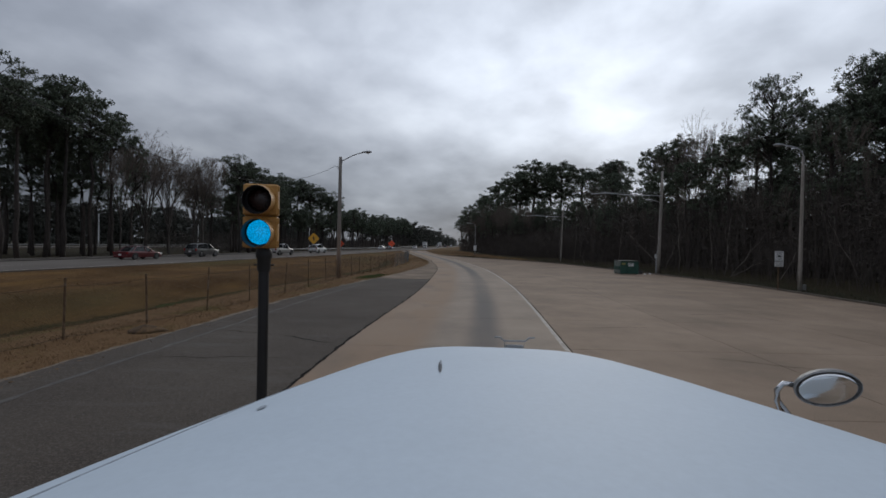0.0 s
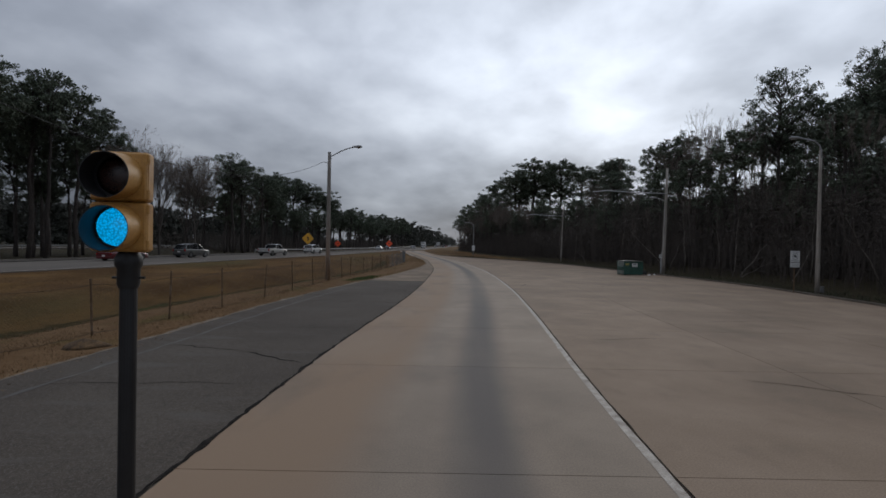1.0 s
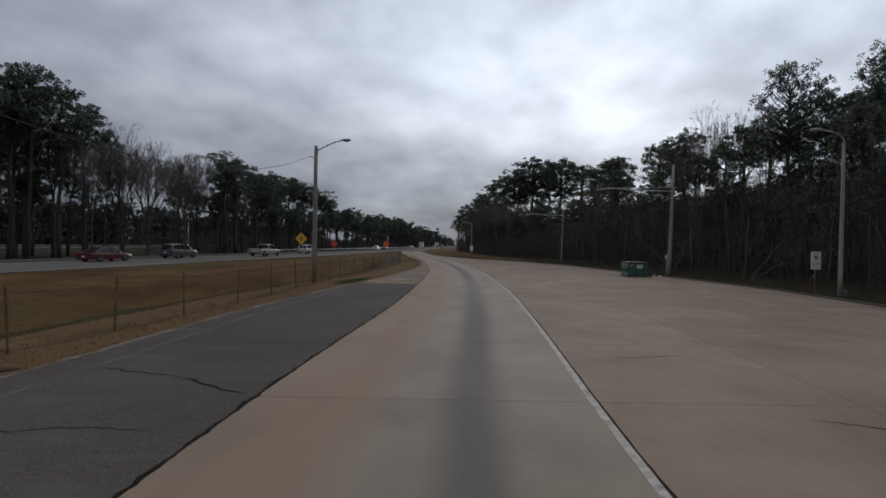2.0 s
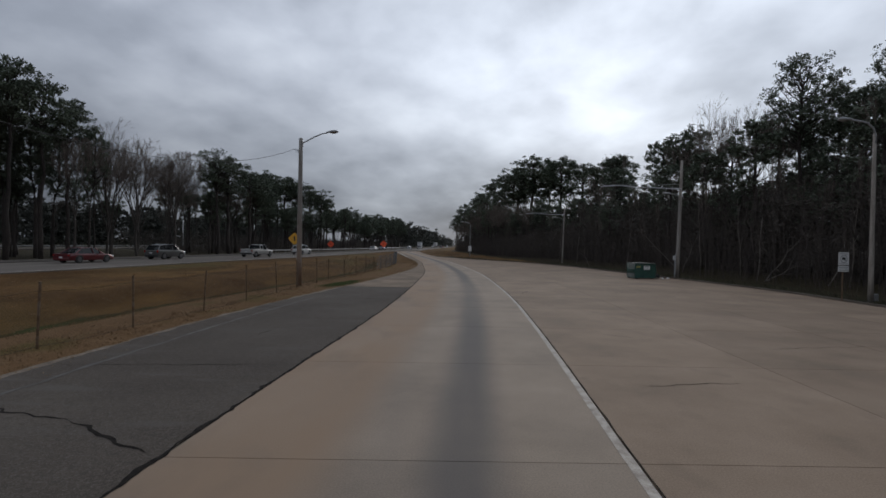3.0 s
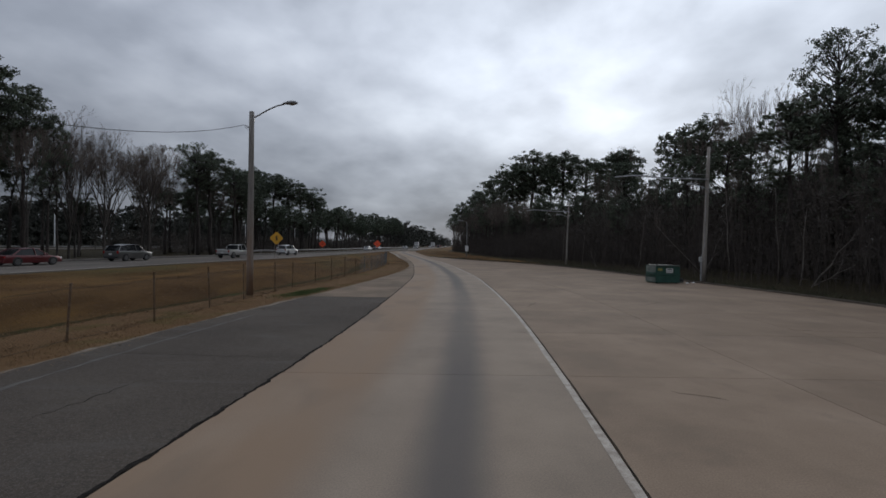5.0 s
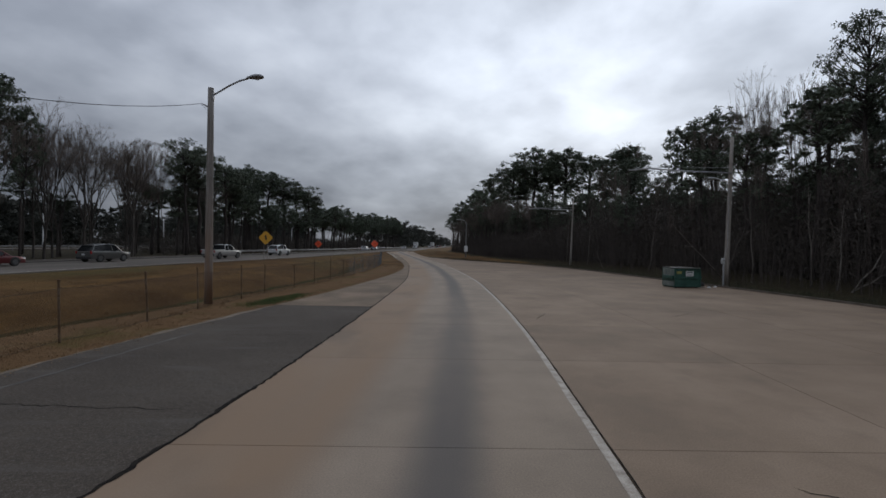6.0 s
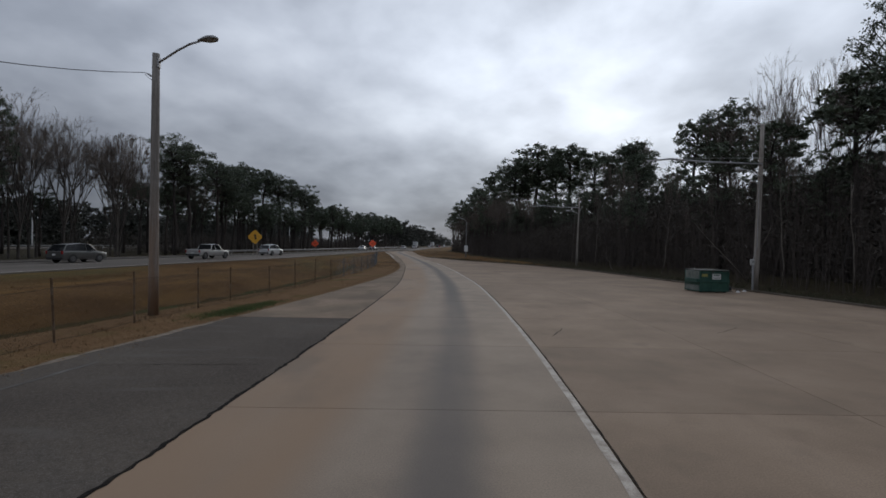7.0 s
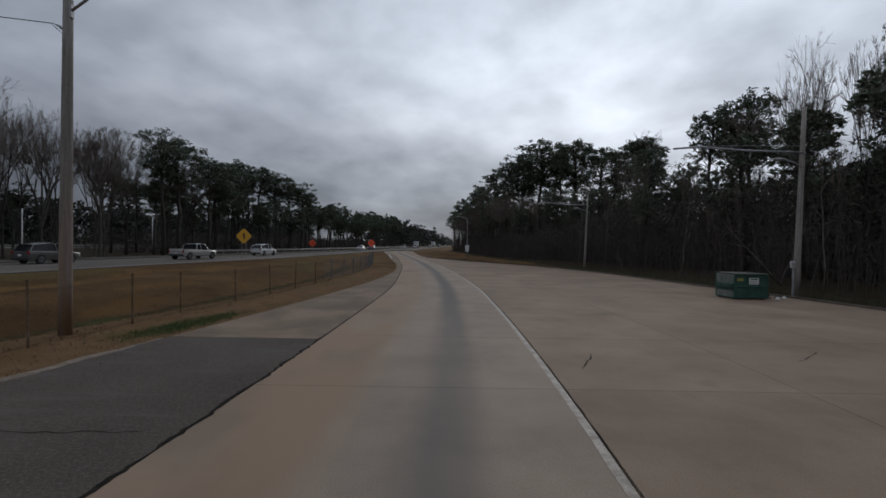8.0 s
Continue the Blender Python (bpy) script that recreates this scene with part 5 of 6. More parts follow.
def bare_meshes(seed, h=16.0, fork=0.3, mains=5, lean=0.0, levels=5, angle=24, thick=0.2, split=2.6, twigs=8, rise=0.03, crown=3.2):
    """A leafless tree: a short stem that forks again and again into rising limbs, with a rounded haze of twigs."""
    rnd = random.Random(seed)
    wood, fine = Geo(), Geo()
    first = h * (1 - fork) * 0.36

    def grow(p, d, ln, r, level):
        n = 4 if level < 2 else (3 if level < 4 else 2)
        pts, q, dd = [p], p, d
        for k in range(n):
            dd = (dd + Vector((rnd.gauss(0, 0.09), rnd.gauss(0, 0.09), rise))).normalized()
            q = q + dd * ln / n
            pts.append(q)
        end = 0.62 if level < levels else 0.3
        (wood if level < 3 else fine).tube(pts, [r * (1 - (1 - end) * k / n) for k in range(n + 1)], (8, 6, 5, 4, 3, 3, 3)[level], caps=False)
        if level >= levels - 1:
            for _ in range(twigs):
                k = rnd.uniform(0.1, 1) * n
                i = min(n - 1, int(k))
                a = pts[i].lerp(pts[i + 1], k - i)
                e = (dd + Vector((rnd.gauss(0, 0.5), rnd.gauss(0, 0.5), rnd.gauss(0.15, 0.35)))).normalized()
                s = e.orthogonal().normalized() * 0.021
                o = len(fine.v)
                fine.v += [tuple(a - s), tuple(a + s), tuple(a + e * rnd.uniform(0.4, 1.2))]
                fine.f.append((o, o + 1, o + 2))
        if level == levels:
            return
        count = mains if level == 0 else int(split + rnd.random())
        turn = rnd.random() * math.tau
        for j in range(count):
            az = turn + j * math.tau / count + rnd.gauss(0, 0.3)
            a = dd.orthogonal().normalized()
            side = a * math.cos(az) + dd.cross(a) * math.sin(az)
            wide = math.tan(radians(angle * (1.2 if level == 0 else 1.1) * rnd.uniform(0.6, 1.3)))
            at = pts[-1] if level or j < 3 else pts[-2].lerp(pts[-1], rnd.random())
            step = first if level == 0 else ln * rnd.uniform(0.54, 0.82)
            grow(at, (dd + side * wide).normalized(), step * rnd.uniform(0.85, 1.15), max(0.020, r * end * rnd.uniform(0.72, 0.95)), level + 1)
        if 1 < level and rnd.random() < 0.6:   # a side shoot half way
            side = Vector((rnd.gauss(0, 1), rnd.gauss(0, 1), 0.5)).normalized()
            grow(pts[n // 2], (dd + side).normalized(), ln * 0.6, max(0.018, r * 0.4), max(level + 1, levels - 1))

    grow(Vector((0, 0, -0.3)), Vector((lean, 0, 1)).normalized(), h * fork + 0.3, thick, 0)
    high = sorted(p[2] for p in fine.v)
    k = h / high[int(0.96 * len(high))]
    low = lambda z: z if z < 0.94 * h else 0.94 * h + 0.4 * (z - 0.94 * h)
    far = sorted(math.hypot(p[0], p[1]) for p in fine.v)
    q = crown / far[int(0.74 * len(far))]
    for g in (wood, fine):
        g.v = [(x * q, y * q, low(z * k)) for x, y, z in g.v]
    return wood.mesh("bare_trunk", GREYBARK, True), fine.mesh("bare_twigs", TWIGS)


PINES = [pine_meshes(11, 20, 0.61, 2.5, 54), pine_meshes(12, 20, 0.59, 2.7, 66), pine_meshes(13, 20, 0.63, 2.3, 44), pine_meshes(14, 20, 0.60, 2.2, 44), pine_meshes(15, 20, 0.42, 2.5, 72),
         pine_meshes(16, 20, 0.46, 2.5, 38, 5, 11, 0.40), pine_meshes(17, 20, 0.36, 2.6, 46, 5, 11, 0.40),   # these two stand in the crowd
         pine_meshes(18, 20, 0.58, 3.5, 100, 6, 20, 0.17, 0.70, 0.0)]   # a broad, more open crown
BARES = [bare_meshes(21, 16, 0.30, 3, 0.0, 4, 19, 0.13, 2.2, 8, 0.06, 1.7), bare_meshes(22, 16, 0.22, 3, 0.05, 4, 22, 0.13, 2.2, 8, 0.06, 1.9), bare_meshes(23, 16, 0.36, 3, -0.04, 4, 18, 0.12, 2.3, 8, 0.06, 1.5),
         bare_meshes(24, 16, 0.18, 3, 0.1, 4, 24, 0.13, 2.2, 8, 0.06, 2.0),
         bare_meshes(25, 16, 0.26, 5, 0.02, 5, 26, 0.36), bare_meshes(26, 16, 0.20, 5, -0.03, 5, 28, 0.36), bare_meshes(27, 16, 0.30, 4, 0.0, 5, 25, 0.32)]


def tree(kind, k, x, y, h, turn, label, group, fat=1.0):
    """A tree of one of the grown kinds, scaled to its height."""
    meshes = (PINES if kind == "pine" else BARES)[k]
    base = 20.0 if kind == "pine" else 16.0
    ob = thing("pine_tree" if kind == "pine" else "bare_tree", label, "tree", None, group)
    s = h / base
    ob.matrix_world = pose(x, y, ground_z(x, y), 0, 0, turn) @ Matrix.Diagonal((s * fat, s * fat, s, 1))
    part("trunk", meshes[0], None, ob)
    part("crown", meshes[1], None, ob, kind="stuff")
    return ob


PINE_L = "tall pine with a dark green ragged crown beside the highway"
BARE_L = "leafless grey tree with fine spreading twigs by the highway"
PINE_R = "dark pine rising out of the dense woods"
BARE_R = "leafless slender tree at the edge of the woods"
rnd = random.Random(7)

# the row beyond the highway: what stands at the front
for k, (x, y, h, i) in enumerate([(-43.5, 42, 20, 1), (-47.5, 46, 21.5, 0), (-46.8, 51.5, 21.2, 2), (-50, 52, 21, 3), (-48.9, 57.5, 21.6, 1), (-46.4, 57, 22.2, 0), (-51, 62, 20, 4), (-46.3, 61.5, 21.8, 1), (-46.6, 66, 20.4, 0),
                                  (-44.4, 66.5, 17.2, 4), (-53, 51, 20, 4), (-57, 57, 21, 1), (-55, 45, 19, 4), (-59, 63, 20, 1), (-60, 52, 20, 0), (-54, 66, 16, 4), (-44.2, 46.5, 20.4, 3), (-50.5, 60, 20.8, 2), (-52, 70, 17.5, 4), (-56.5, 73, 17, 1), (-49.5, 64.5, 18.5, 4), (-61, 69, 18, 0), (-53.5, 61, 18.5, 4)]):
    tree("pine", i, x, y, h, 47 * k, PINE_L, "pines beyond the highway", 0.72 if h < 17.5 else 1.0)
for k, (x, y, h, i, fat) in enumerate([(-44.2, 69.5, 18.2, 5, 0.85), (-45.0, 77, 18.0, 4, 0.98), (-42.8, 83, 17.4, 6, 0.9), (-43.6, 92.5, 19.0, 2, 0.95), (-47.5, 81, 16.2, 4, 0.8), (-47, 88, 16.6, 5, 0.8), (-48, 96, 16.5, 6, 0.8),
                                       (-42.5, 61.5, 14.5, 6, 0.7), (-48.5, 73, 16.0, 6, 0.7), (-43.2, 105, 15, 4, 0.8), (-45, 101, 15.5, 5, 0.8), (-49.5, 78, 16.8, 5, 0.9), (-46.5, 73.5, 16.6, 4, 0.8), (-50, 85, 17, 6, 0.9), (-44.6, 86.5, 16.4, 5, 0.8), (-49, 92, 17, 4, 0.9)]):
    tree("bare", i, x, y, h, 71 * k + 20, BARE_L, "leafless trees beyond the highway", fat)
for k, (x, y, h, i) in enumerate([(-41.4, 95, 20.0, 7), (-41.4, 100, 19.2, 1), (-41, 109, 17.5, 0), (-43.5, 116, 18.5, 1), (-44.5, 128, 20.5, 4), (-46.5, 134, 21.8, 1), (-43, 139, 21, 0), (-40, 143, 20, 1), (-38.5, 148, 19.5, 3), (-36.4, 152.5, 19.2, 2),
                                  (-38, 161, 17, 4), (-37, 172, 15.5, 1), (-36, 184, 15.5, 4), (-34.6, 193, 17, 1), (-35, 206, 16, 0), (-34, 222, 16, 4), (-35.5, 238, 16.5, 1), (-37, 256, 18, 0), (-34.8, 268, 19.3, 1), (-33, 282, 18, 4),
                                  (-30, 300, 16, 1), (-36, 290, 17, 0)]):
    tree("pine", i if y < 155 else 5 + k % 2, x, y, h, 53 * k + 9, PINE_L, "pines beyond the highway", 1.15 if i == 7 else 1.65)

# the stand behind the front row
for k in range(62):
    y = 44 + 3.9 * k + rnd.uniform(-2, 2)
    x = OUTER(y) - rnd.uniform(13, 30)
    if rnd.random() < 0.6:
        tree("pine", rnd.choice((0, 2, 3)) if y < 112 else rnd.choice((5, 6)), x, y, rnd.uniform(9, 13) if y < 96 else rnd.uniform(10, 14.5), 360 * rnd.random(), "slender pine in the stand beyond the highway", "pines beyond the highway", 1.5 if y < 112 else 1.05)
    else:
        tree("bare", rnd.randrange(4), x, y, rnd.uniform(8, 12), 360 * rnd.random(), BARE_L, "leafless trees beyond the highway", 1.3)

for k in range(54):   # the solid edge further on
    y = 98 + 3.9 * k + rnd.uniform(-2, 2)
    tree("pine", rnd.choice((5, 6, 6)), OUTER(y) - rnd.uniform(8, 15), y, rnd.uniform(11.5, 15.5) + (3 if y > 250 else 0), 360 * rnd.random(), "low-branched dark pine beyond the highway", "pines beyond the highway", 1.5)

# the woods on the other side: the tall ones that stand out
NEAR_TALL = [(36.6, 51.8, 21.5, 7), (42.8, 47.0, 22.0, 7), (46.5, 49, 22.5, 0), (40.5, 42.5, 19.5, 4), (39, 36, 19.5, 1), (36, 28, 19, 0), (38, 20, 22, 1), (35, 12, 21, 4), (36.2, 72.3, 19.6, 1), (33.6, 75, 18.2, 0), (39.5, 70, 17.5, 4), (40, 60, 19.0, 2), (33.8, 98, 20.5, 2), (36.6, 101, 20.8, 0), (30.5, 100.5, 19.8, 3)]
FAR_TALL = [(45.2, 45.0, 20.4, 4), (49.5, 46.5, 21.8, 1), (37.6, 75.5, 17.6, 1), (40.5, 56, 18.6, 2), (44, 53, 19.2, 1), (48, 56.5, 20.2, 0), (26.6, 105.3, 21.3, 1), (23.8, 108, 20.6, 0), (20.8, 109.5, 22.2, 1), (18.6, 114, 20.8, 4), (19.5, 122, 20.5, 1), (17.2, 134, 20.8, 1), (15.6, 148, 19.9, 0), (13.6, 156, 19, 1), (12.2, 165, 18, 4), (10.2, 172, 16.8, 1), (8.6, 180, 15.6, 0), (7.6, 186, 14, 4), (41, 93, 16, 4), (30, 84, 15.5, 0), (34, 90, 15, 4)]
for k, (x, y, h, i) in enumerate(NEAR_TALL + FAR_TALL):
    tree("pine", (i if y < 95 or k % 2 else 4) if y < 140 else 5 + k % 2, x, y, h, 37 * k + 5, PINE_R, "pines of the woods", (0.9 if i == 7 else 1.2) if y < 95 else 1.6)
for k, (x, y, h, i) in enumerate([(30.2, 57, 18.4, 5), (32, 58.5, 17.2, 4), (31, 66, 15.8, 2), (31.5, 85, 18.6, 2), (28.2, 90, 15.6, 0), (30.5, 52, 16.2, 4), (31.4, 50.5, 15.6, 2), (27, 78, 13, 1), (43, 58, 19, 4), (32, 40, 14, 3), (33, 33, 14, 1),
                                  (36.5, 56, 17.5, 6), (34, 62, 16.4, 2), (29.2, 60.5, 15.0, 0)]):
    tree("bare", i, x, y, h, 61 * k, BARE_R, "leafless trees of the woods", 0.42 if i > 3 else 0.8)
for k in range(170):   # the crowd between
    y = 4 + 1.07 * k + rnd.uniform(-1, 1)
    d = rnd.uniform(4, 24)
    x = WOOD(y) + d
    cap = 14.5 if y < 62 else (12.5 if y < 85 else 11.5)
    if rnd.random() < 0.55:
        tree("pine", rnd.choice((5, 6)), x, y, rnd.uniform(8, cap), 360 * rnd.random(), "young pine crowded into the woods", "pines of the woods", 1.35)
    else:
        tree("bare", rnd.randrange(4), x, y, rnd.uniform(7, 13), 360 * rnd.random(), BARE_R, "leafless trees of the woods", 1.3)
for k in range(44):   # the solid end of the woods
    y = 96 + 2.1 * k + rnd.uniform(-1, 1)
    if k % 5 < 2:
        tree("pine", 6, WOOD(y) + rnd.uniform(1.5, 10), y, rnd.uniform(8.5, 12) if y < 125 else rnd.uniform(9, 14), 360 * rnd.random(), "low-branched pine at the end of the woods", "pines of the woods", 1.6)
    else:
        tree("bare", 4 + k % 3, WOOD(y) + rnd.uniform(1.0, 8), y, rnd.uniform(9, 13), 360 * rnd.random(), BARE_R, "leafless trees of the woods", 0.8)
for k in range(40):   # thin stems along the edge
    y = 14 + 3.6 * k + rnd.uniform(-1.5, 1.5)
    tree("bare", rnd.randrange(4), WOOD(y) + rnd.uniform(0.2, 3.5), y, rnd.uniform(5, 10), 360 * rnd.random(), "thin leafless sapling at the wood's edge", "leafless trees of the woods", 0.62)


def undergrowth(name, label, course, side, y0, y1, depth, count, tall, leaves, seed):
    """Bare shoots and dull evergreen sprays that fill a wood below its crowns."""
    r = random.Random(seed)
    g = Geo()
    for _ in range(count):
        y = r.uniform(y0, y1)
        x = course(y) + side * (r.random() ** 1.3) * depth
        top = tall * (1 - 0.35 * smooth_step(68, 100, y))
        z, h = ground_z(x, y), r.uniform(0.35, 1) ** 1.5 * top
        lx, ly = r.gauss(0, 0.16) * h, r.gauss(0, 0.16) * h
        w = r.uniform(0.008, 0.022)
        p = [(x, y, z - 0.05), (x + lx * 0.35, y + ly * 0.35, z + h * 0.5), (x + lx, y + ly, z + h)]
        g.tube(p, (w, w * 0.7, w * 0.2), 3, caps=False)
        for _ in range(5):
            t = r.uniform(0.3, 0.95)
            a = Vector(p[0]).lerp(Vector(p[2]), t)
            e = Vector((r.gauss(0, 1), r.gauss(0, 1), r.uniform(0.1, 1.2))).normalized() * r.uniform(0.3, 1.3)
            s = e.orthogonal().normalized() * w * 0.5
            o = len(g.v)
            g.v += [tuple(a - s), tuple(a + s), tuple(a + e)]
            g.f.append((o, o + 1, o + 2))
    single(name, g, BRUSH, label, "undergrowth", kind="stuff")
    g = Geo()
    for _ in range(leaves):
        y = r.uniform(y0, y1)
        d = r.random()
        x = course(y) + side * (4.5 + d * depth * 1.2)
        z = ground_z(x, y) + r.random() * tall * (1 - 0.35 * smooth_step(68, 100, y)) * (0.55 + 0.75 * d)
        clump(g, (x, y, z), r.uniform(0.6, 1.2), 15, r, 0.55, 0.05, 1.1)
    single(name.replace("brush", "twigs"), g, SHRUB, "dull brown twigs and dark leaves filling the woods", "undergrowth", kind="stuff")


undergrowth("woods_brush", "tangle of thin bare shoots under the woods", WOOD, 1, 6, 190, 22, 9000, 10.5, 17000, 31)
undergrowth("roadside_brush", "thin bare brush beneath the trees beyond the highway", lambda y: OUTER(y) - 9, -1, 104, 310, 20, 3400, 5.5, 5600, 32)

# leaning grey stems that catch the light before the dark woods
for k, (x, y, h, tilt, turn) in enumerate([(23.6, 50, 6.2, -48, 10), (24.2, 51, 4.6, 22, 0), (20.0, 66, 2.3, -24, 0), (26, 36, 4.5, 40, 20), (26.5, 35, 5.5, -12, 60), (22.4, 60, 6.5, 6, 0), (20.2, 72, 8.5, 4, 30), (27, 30, 5, -30, 0), (24.6, 40, 4.8, 38, 0), (25.2, 40.6, 3.2, 62, 0), (24.9, 41.2, 5.2, 8, 40), (23.8, 47, 7.0, -3, 0), (19.5, 79, 7.5, 3, 0), (24.8, 43, 6.5, -6, 20)]):
    g = Geo()
    pts = [(0.06 * math.sin(3.1 * j + k), 0.05 * math.cos(2 * j), h * j / 5 - 0.1) for j in range(6)]
    g.tube(pts, [0.05 * (1 - 0.16 * j) for j in range(6)], 6)
    for j in (2, 3, 4):
        g.tube([pts[j], (pts[j][0] + 0.5 * (-1) ** j, pts[j][1] + 0.15, pts[j][2] + 0.8)], (0.022, 0.005), 4)
    single("leaning_stem", g, PALEBARK, "pale leaning dead stem before the dark woods", "dead tree", "leaning stems", smooth=True, at=pose(x, y, ground_z(x, y), 0, tilt, turn))


def far_woods():
    """Woods too far off to tell trees apart: uneven crowns of leaf sprays on stems."""
    r = random.Random(5)
    far_side = lambda y: float(np.interp(y, [-60, 0, 60, 120, 200, 300, 420], [-104, -98, -90, -82, -72, -60, -40])) - 29
    for name, spots in (("far_woods_beyond_road", [(far_side(y) - r.uniform(0, 22), y, r.uniform(10, 15)) for y in np.linspace(-30, 340, 400)]),
                        ("far_woods_ahead", [(OUTER(y) - r.uniform(6, 50), y, r.uniform(14, 21)) for y in np.linspace(300, 640, 105)]
                         + [(OUTER(y) - r.uniform(5, 70), y, r.uniform(12, 18)) for y in np.linspace(640, 1050, 55)]
                         + [(INNER(y) + r.uniform(8, 50), y, r.uniform(10, 16)) for y in np.linspace(420, 1050, 70)]
                         + [(r.uniform(-120, 160), 1120 + r.uniform(0, 60), r.uniform(12, 20)) for _ in range(60)]),
                        ("far_woods_deep", [(WOOD(y) + r.uniform(24, 44), y, r.uniform(10, 15.5) if y < 75 else r.uniform(9, 13)) for y in np.linspace(0, 260, 260)])):
        g = Geo()
        for x, y, h in spots:
            g.tube([(x, y, -0.3), (x + r.gauss(0, 0.3), y, h * 0.8)], (0.2, 0.06), 4, caps=False)
            for _ in range(28 if name != "far_woods_ahead" else 18):
                t = r.random()
                w = h * 0.24 * (1 - 0.65 * abs(t - 0.35))
                c = (x + r.gauss(0, 0.55) * w, y + r.gauss(0, 0.55) * w, h * (0.06 + 0.92 * t))
                clump(g, c, 0.07 * h, 14, r, 0.06 * h, 0.036 * h)
        single(name, g, FARLEAF, "far mixed woods along the horizon", "woods", kind="stuff")


far_woods()


# ---- grass and litter along the edges ----
def blades(name, label, mat, count, spot, seed, size=(0.05, 0.16)):
    r = random.Random(seed)
    g = Geo()
    for _ in range(count):
        x, y = spot(r)
        z = ground_z(x, y)
        for _ in range(6):
            a, h = r.random() * math.tau, r.uniform(*size)
            px, py = x + r.gauss(0, 0.06), y + r.gauss(0, 0.06)
            w = 0.006 + 0.03 * h
            o = len(g.v)
            lean = r.uniform(0.2, 1.0) * h
            g.v += [(px - w * math.sin(a), py + w * math.cos(a), z - 0.01), (px + w * math.sin(a), py - w * math.cos(a), z - 0.01), (px + lean * math.cos(a), py + lean * math.sin(a), z + h)]
            g.f.append((o, o + 1, o + 2))
    single(name, g, mat, label, "grass", kind="stuff")


def by_fence(r):
    y = 6 + 70 * r.random() ** 1.4
    return FENCE_LINE(y) + r.gauss(0, 0.5), y


def verge(r):
    y = 4 + 80 * r.random() ** 1.4
    return LEFT(y) - abs(r.gauss(0, 1.0)) + 0.05, y


def median(r):
    y = 8 + 85 * r.random() ** 1.2
    a, b = NEAR(y) + 1, LEFT(y) - 3
    return a + (b - a) * r.random(), y


def kerbside(r):
    y = 10 + 90 * r.random()
    return RIGHT(y) + 0.1 + abs(r.gauss(0, 0.9)), y


blades("fence_grass", "dry straw grass along the fence", STRAW, 1500, by_fence, 41, (0.02, 0.09))
blades("verge_grass", "dry grass spilling over the asphalt's edge", STRAW, 2800, verge, 42, (0.015, 0.05))
blades("median_grass", "dormant brown grass of the median", STRAW, 9000, median, 43, (0.03, 0.08))
blades("green_tufts", "green grass tufts by the fence and lamp pole", GREENBLADE, 1500, lambda r: (LEFT(yy := r.choice((33.6, 34.2, 34.6, 35.0, 36)) + r.gauss(0, 0.7)) - 0.9 + r.gauss(0, 0.25), yy), 44, (0.03, 0.08))
blades("kerb_grass", "dark weeds and straw behind the kerb", WEED, 3000, kerbside, 45, (0.06, 0.25))


def leaf_litter():
    r = random.Random(9)
    g = Geo()
    for _ in range(5200):
        k = r.random()
        y = 2 + 85 * r.random() ** 1.3
        if k < 0.6:
            x = LEFT(y) + r.gauss(-0.1, 0.35)
        else:
            x = RIGHT(y) - 0.2 - abs(r.gauss(0, 0.5))
        z = max(ground_z(x, y), 0.0 if LEFT(y) < x < RIGHT(y) else -1) + r.uniform(0.004, 0.02)
        a, s = r.random() * math.tau, r.uniform(0.012, 0.045)
        c, d = math.cos(a) * s, math.sin(a) * s
        o = len(g.v)
        g.v += [(x + c, y + d, z), (x - d * 0.4, y + c * 0.4, z + r.uniform(0, 0.015)), (x - c, y - d, z + r.uniform(0, 0.012)), (x + d * 0.4, y - c * 0.4, z)]
        g.f.append((o, o + 1, o + 2, o + 3))
    single("leaf_litter", g, STRAW, "dry leaves and straw scattered along the edges", "litter", kind="stuff")


leaf_litter()
mound = Geo().loft([[(q * 0.5 * math.cos(a) * (1 + 0.2 * math.sin(3 * a)), q * 0.4 * math.sin(a), 0.20 * (1 - q) ** 0.8) for a in [k * math.tau / 18 for k in range(18)]] for q in (1, 0.8, 0.55, 0.3, 0.05)])
single("dirt_mound", mound, SOIL, "small mound of earth and straw by the fence", "mound", smooth=True, at=pose(-7.9, 12.5, ground_z(-7.9, 12.5)))


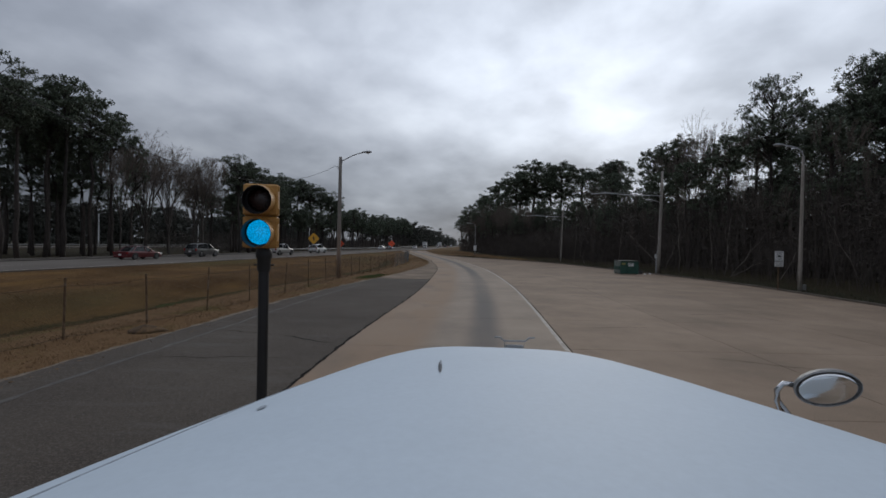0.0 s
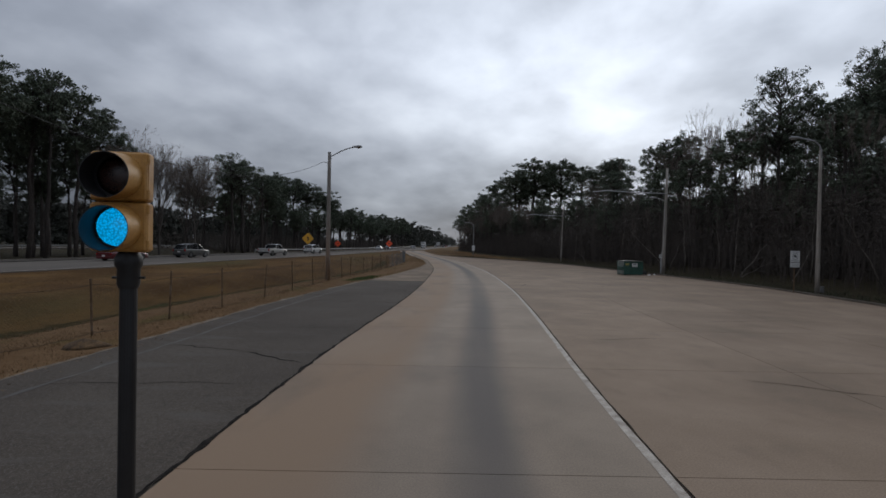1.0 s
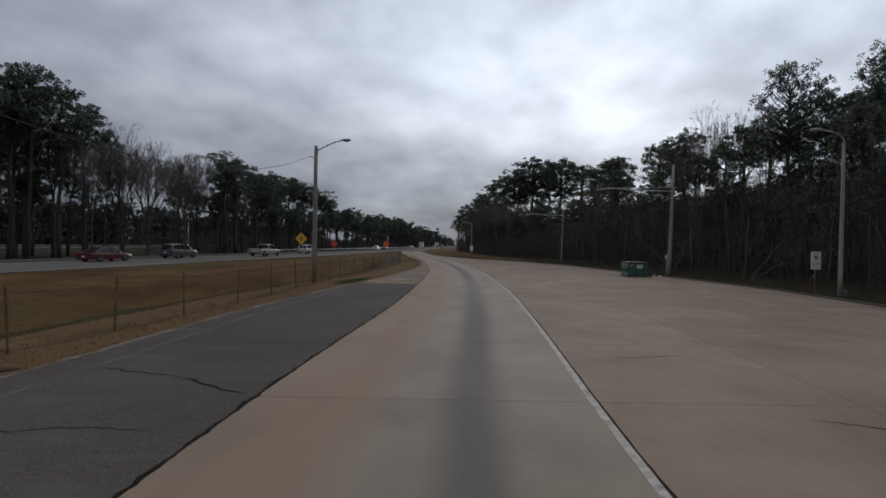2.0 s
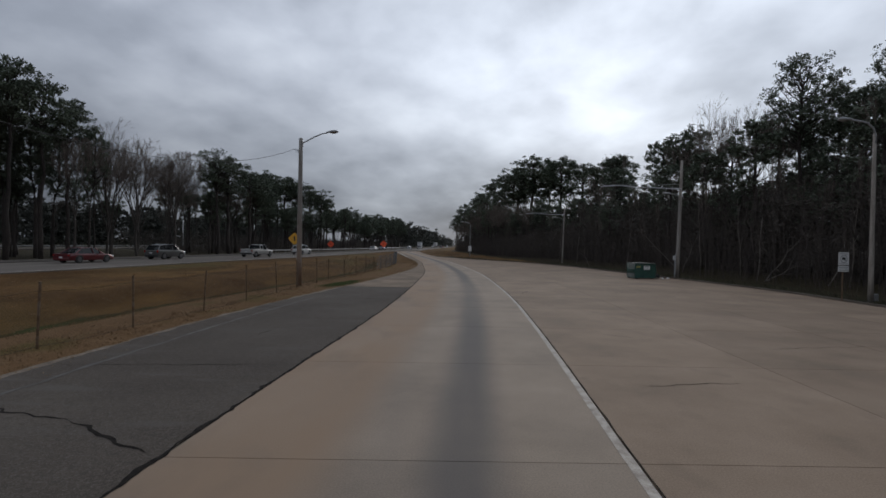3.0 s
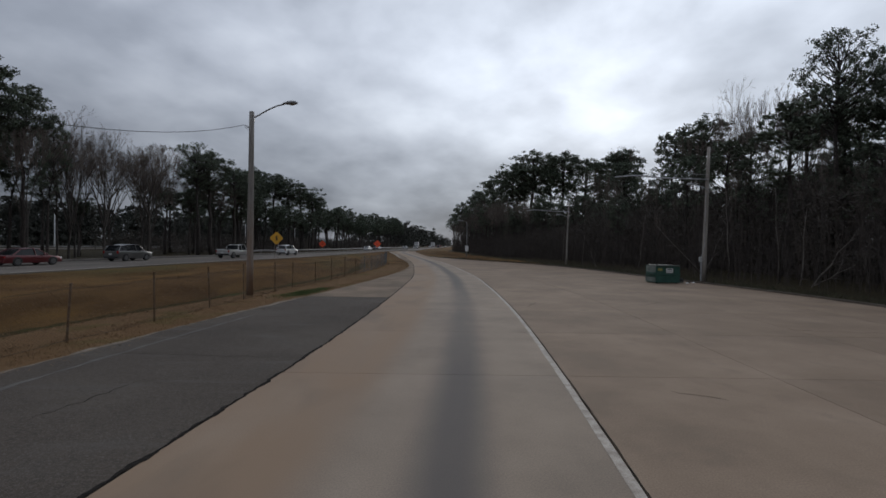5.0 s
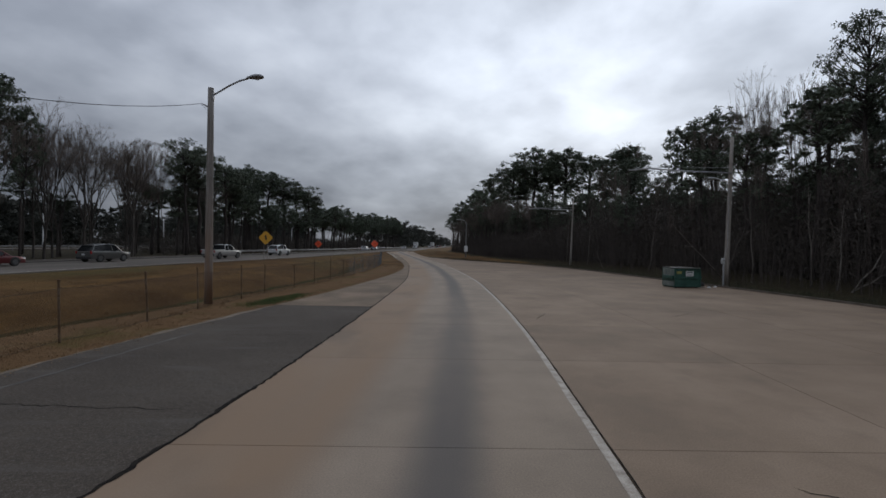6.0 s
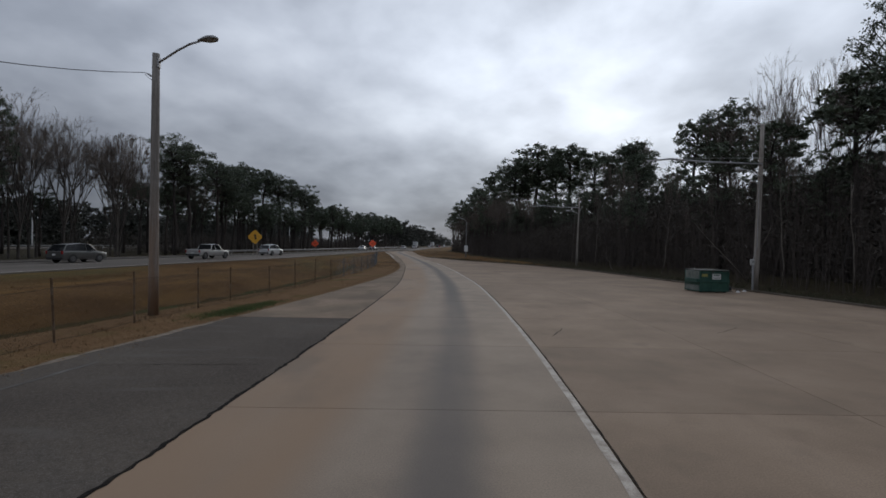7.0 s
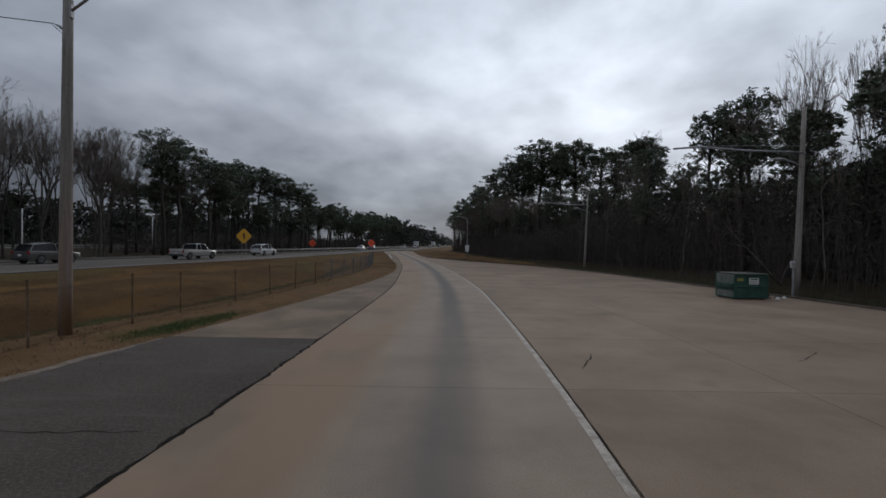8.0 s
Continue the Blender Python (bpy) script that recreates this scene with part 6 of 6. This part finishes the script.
# ---- the white truck's nose, at the place where it sets off ----
def truck():
    ob = thing("truck", "white truck nose with a rounded bonnet and a round mirror", "truck", pose(0.35, 0.0, 0.0))
    # sections of the bonnet, from the cowl to the nose: half width, crown, fall to the edges
    rings = []
    for k in range(17):
        v = 1 - k / 14
        if v >= 0:
            y, w, z, f = 2.77 - 2.27 * v, 0.69 + 0.61 * v ** 0.626, 1.813 + 0.192 * v ** 0.4, 0.187 - 0.113 * v
        else:
            y, w, z, f = 2.77 + 0.03 * (-v * 14) ** 0.5, 0.69, 1.813 + 0.16 * v * 14 / 2, 0.187
        top = [(w * u, y, z - f * abs(u) ** 3.64 - 0.02 * w * u) for u in [j / 16 for j in range(-16, 17)]]
        rings.append([(-w - 0.02, y, 0.95), (-w - 0.02, y, z - f - 0.06)] + top + [(w + 0.02, y, z - f - 0.08), (w + 0.02, y, 0.95)])
    hood = part("bonnet", Geo().loft(rings), TRUCK_WHITE, ob, "glossy white bonnet, slightly dirty")
    crease(hood, 40)

    def on_bonnet(x, y):
        v = (2.77 - y) / 2.27
        w = 0.69 + 0.61 * v ** 0.626
        return 1.813 + 0.192 * v ** 0.4 - (0.187 - 0.113 * v) * abs(x / w) ** 3.64 - 0.02 * x

    for x, y, a, b, grime in ((-0.352, 1.91, 0.008, 0.115, TRUCK_GREY), (-0.349, 2.0, 0.004, 0.07, TRUCK_DUST), (-0.90, 1.44, 0.011, 0.03, TRUCK_DUST)):
        rim = [[(x + r * a * math.cos(t), y + r * b * math.sin(t), on_bonnet(x + r * a * math.cos(t), y + r * b * math.sin(t)) + 0.003 + 0.003 * (1 - r)) for t in [k * math.tau / 12 for k in range(12)]] for r in (1, 0.6, 0.05)]
        part("smear", Geo().loft(rim), grime, hood, "smear on the paint")
    seam = [(-0.93 * (0.69 + 0.61 * v ** 0.626), 2.77 - 2.27 * v) for v in [0.12 + 0.88 * k / 20 for k in range(21)]]
    part("panel_gap", Geo().tube([(x, y, on_bonnet(x, y) + 0.0005) for x, y in seam], 0.0022, 5), TRUCK_DUST, hood, "thin panel gap")
    for sx in (-1, 1):
        fender = [[(sx * (0.98 + 0.26 * c), 1.85 + 0.72 * math.cos(a) * r, 0.52 + 0.72 * math.sin(a) * r) for a in [k * math.pi / 14 for k in range(15)]] for c, r in ((-0.4, 1.0), (0.9, 1.0), (1.0, 0.93), (1.0, 0.84))]
        part("fender", Geo().loft(fender, close=False), TRUCK_WHITE, ob, smooth=True)
        wheel(ob, sx * 1.0, 1.85, 0.52, 0.3)
    part("axle", Geo().tube([(-1.0, 1.85, 0.52), (1.0, 1.85, 0.52)], 0.07, 10), BLACK_PLASTIC, ob)
    part("frame_rail", Geo().box((0, 1.5, 0.78), (0.9, 2.3, 0.34), bev=0.03), BLACK_PLASTIC, ob)
    frame_pts = [(0.08 + dx, 2.74, 1.848 + dz) for dx, dz in ((-0.052, 0), (0.052, 0), (0.064, 0.044), (-0.064, 0.044), (-0.052, 0))]
    orn = part("badge_bracket", Geo().tube(frame_pts, 0.0055, 8), LAMP_GREY, ob, "dull metal badge frame at the bonnet's front")
    part("badge_foot", Geo().box((0.08, 2.745, 1.858), (0.10, 0.012, 0.024), bev=0.004), LAMP_GREY, orn)
    for sx in (-1, 1):
        part("bracket_wing", Geo().tube([(0.08 + sx * 0.062, 2.74, 1.892), (0.08 + sx * 0.084, 2.74, 1.912), (0.08 + sx * 0.118, 2.74, 1.914)], 0.005, 6), LAMP_GREY, orn)
    # the round convex mirror on its bent arm
    mx, my, mz = 1.43, 2.15, 1.825
    m = pose(mx, my, mz, 10, -16, -26)
    back = part("mirror_shell", Geo().loft([[m @ Vector((0.132 * q * math.cos(a), d, 0.088 * q * math.sin(a))) for a in [k * math.tau / 36 for k in range(36)]] for q, d in ((0.965, -0.012), (0.975, 0.0), (0.95, 0.025), (0.75, 0.06), (0.4, 0.08), (0.05, 0.085))]), GUARD, ob, "dull metal mirror shell", smooth=True)
    part("mirror_rim", Geo().tube([m @ Vector((0.126 * math.cos(a), -0.012, 0.083 * math.sin(a))) for a in [k * math.tau / 36 for k in range(37)]], 0.0028, 8), LAMP_GREY, back)
    part("mirror_glass", Geo().loft([[m @ Vector((0.124 * q * math.cos(a), -0.012 - 0.016 * (1 - q * q), 0.081 * q * math.sin(a))) for a in [k * math.tau / 36 for k in range(36)]] for q in (1, 0.8, 0.6, 0.4, 0.2, 0.02)]), MIRROR, back, "convex mirror glass", smooth=True)
    arm = part("mirror_arm", Geo().tube([m @ Vector(p) for p in ((-0.12, 0.03, 0.02), (-0.16, 0.03, 0.03), (-0.19, 0.03, 0.0), (-0.20, 0.03, -0.05), (-0.195, 0.03, -0.2))], 0.014, 10), CHROME, ob, smooth=True)
    part("mirror_stay", Geo().tube([m @ Vector(p) for p in ((-0.2, 0.03, -0.04), (-0.14, 0.0, -0.2))], 0.009, 8), CHROME, arm)


truck()
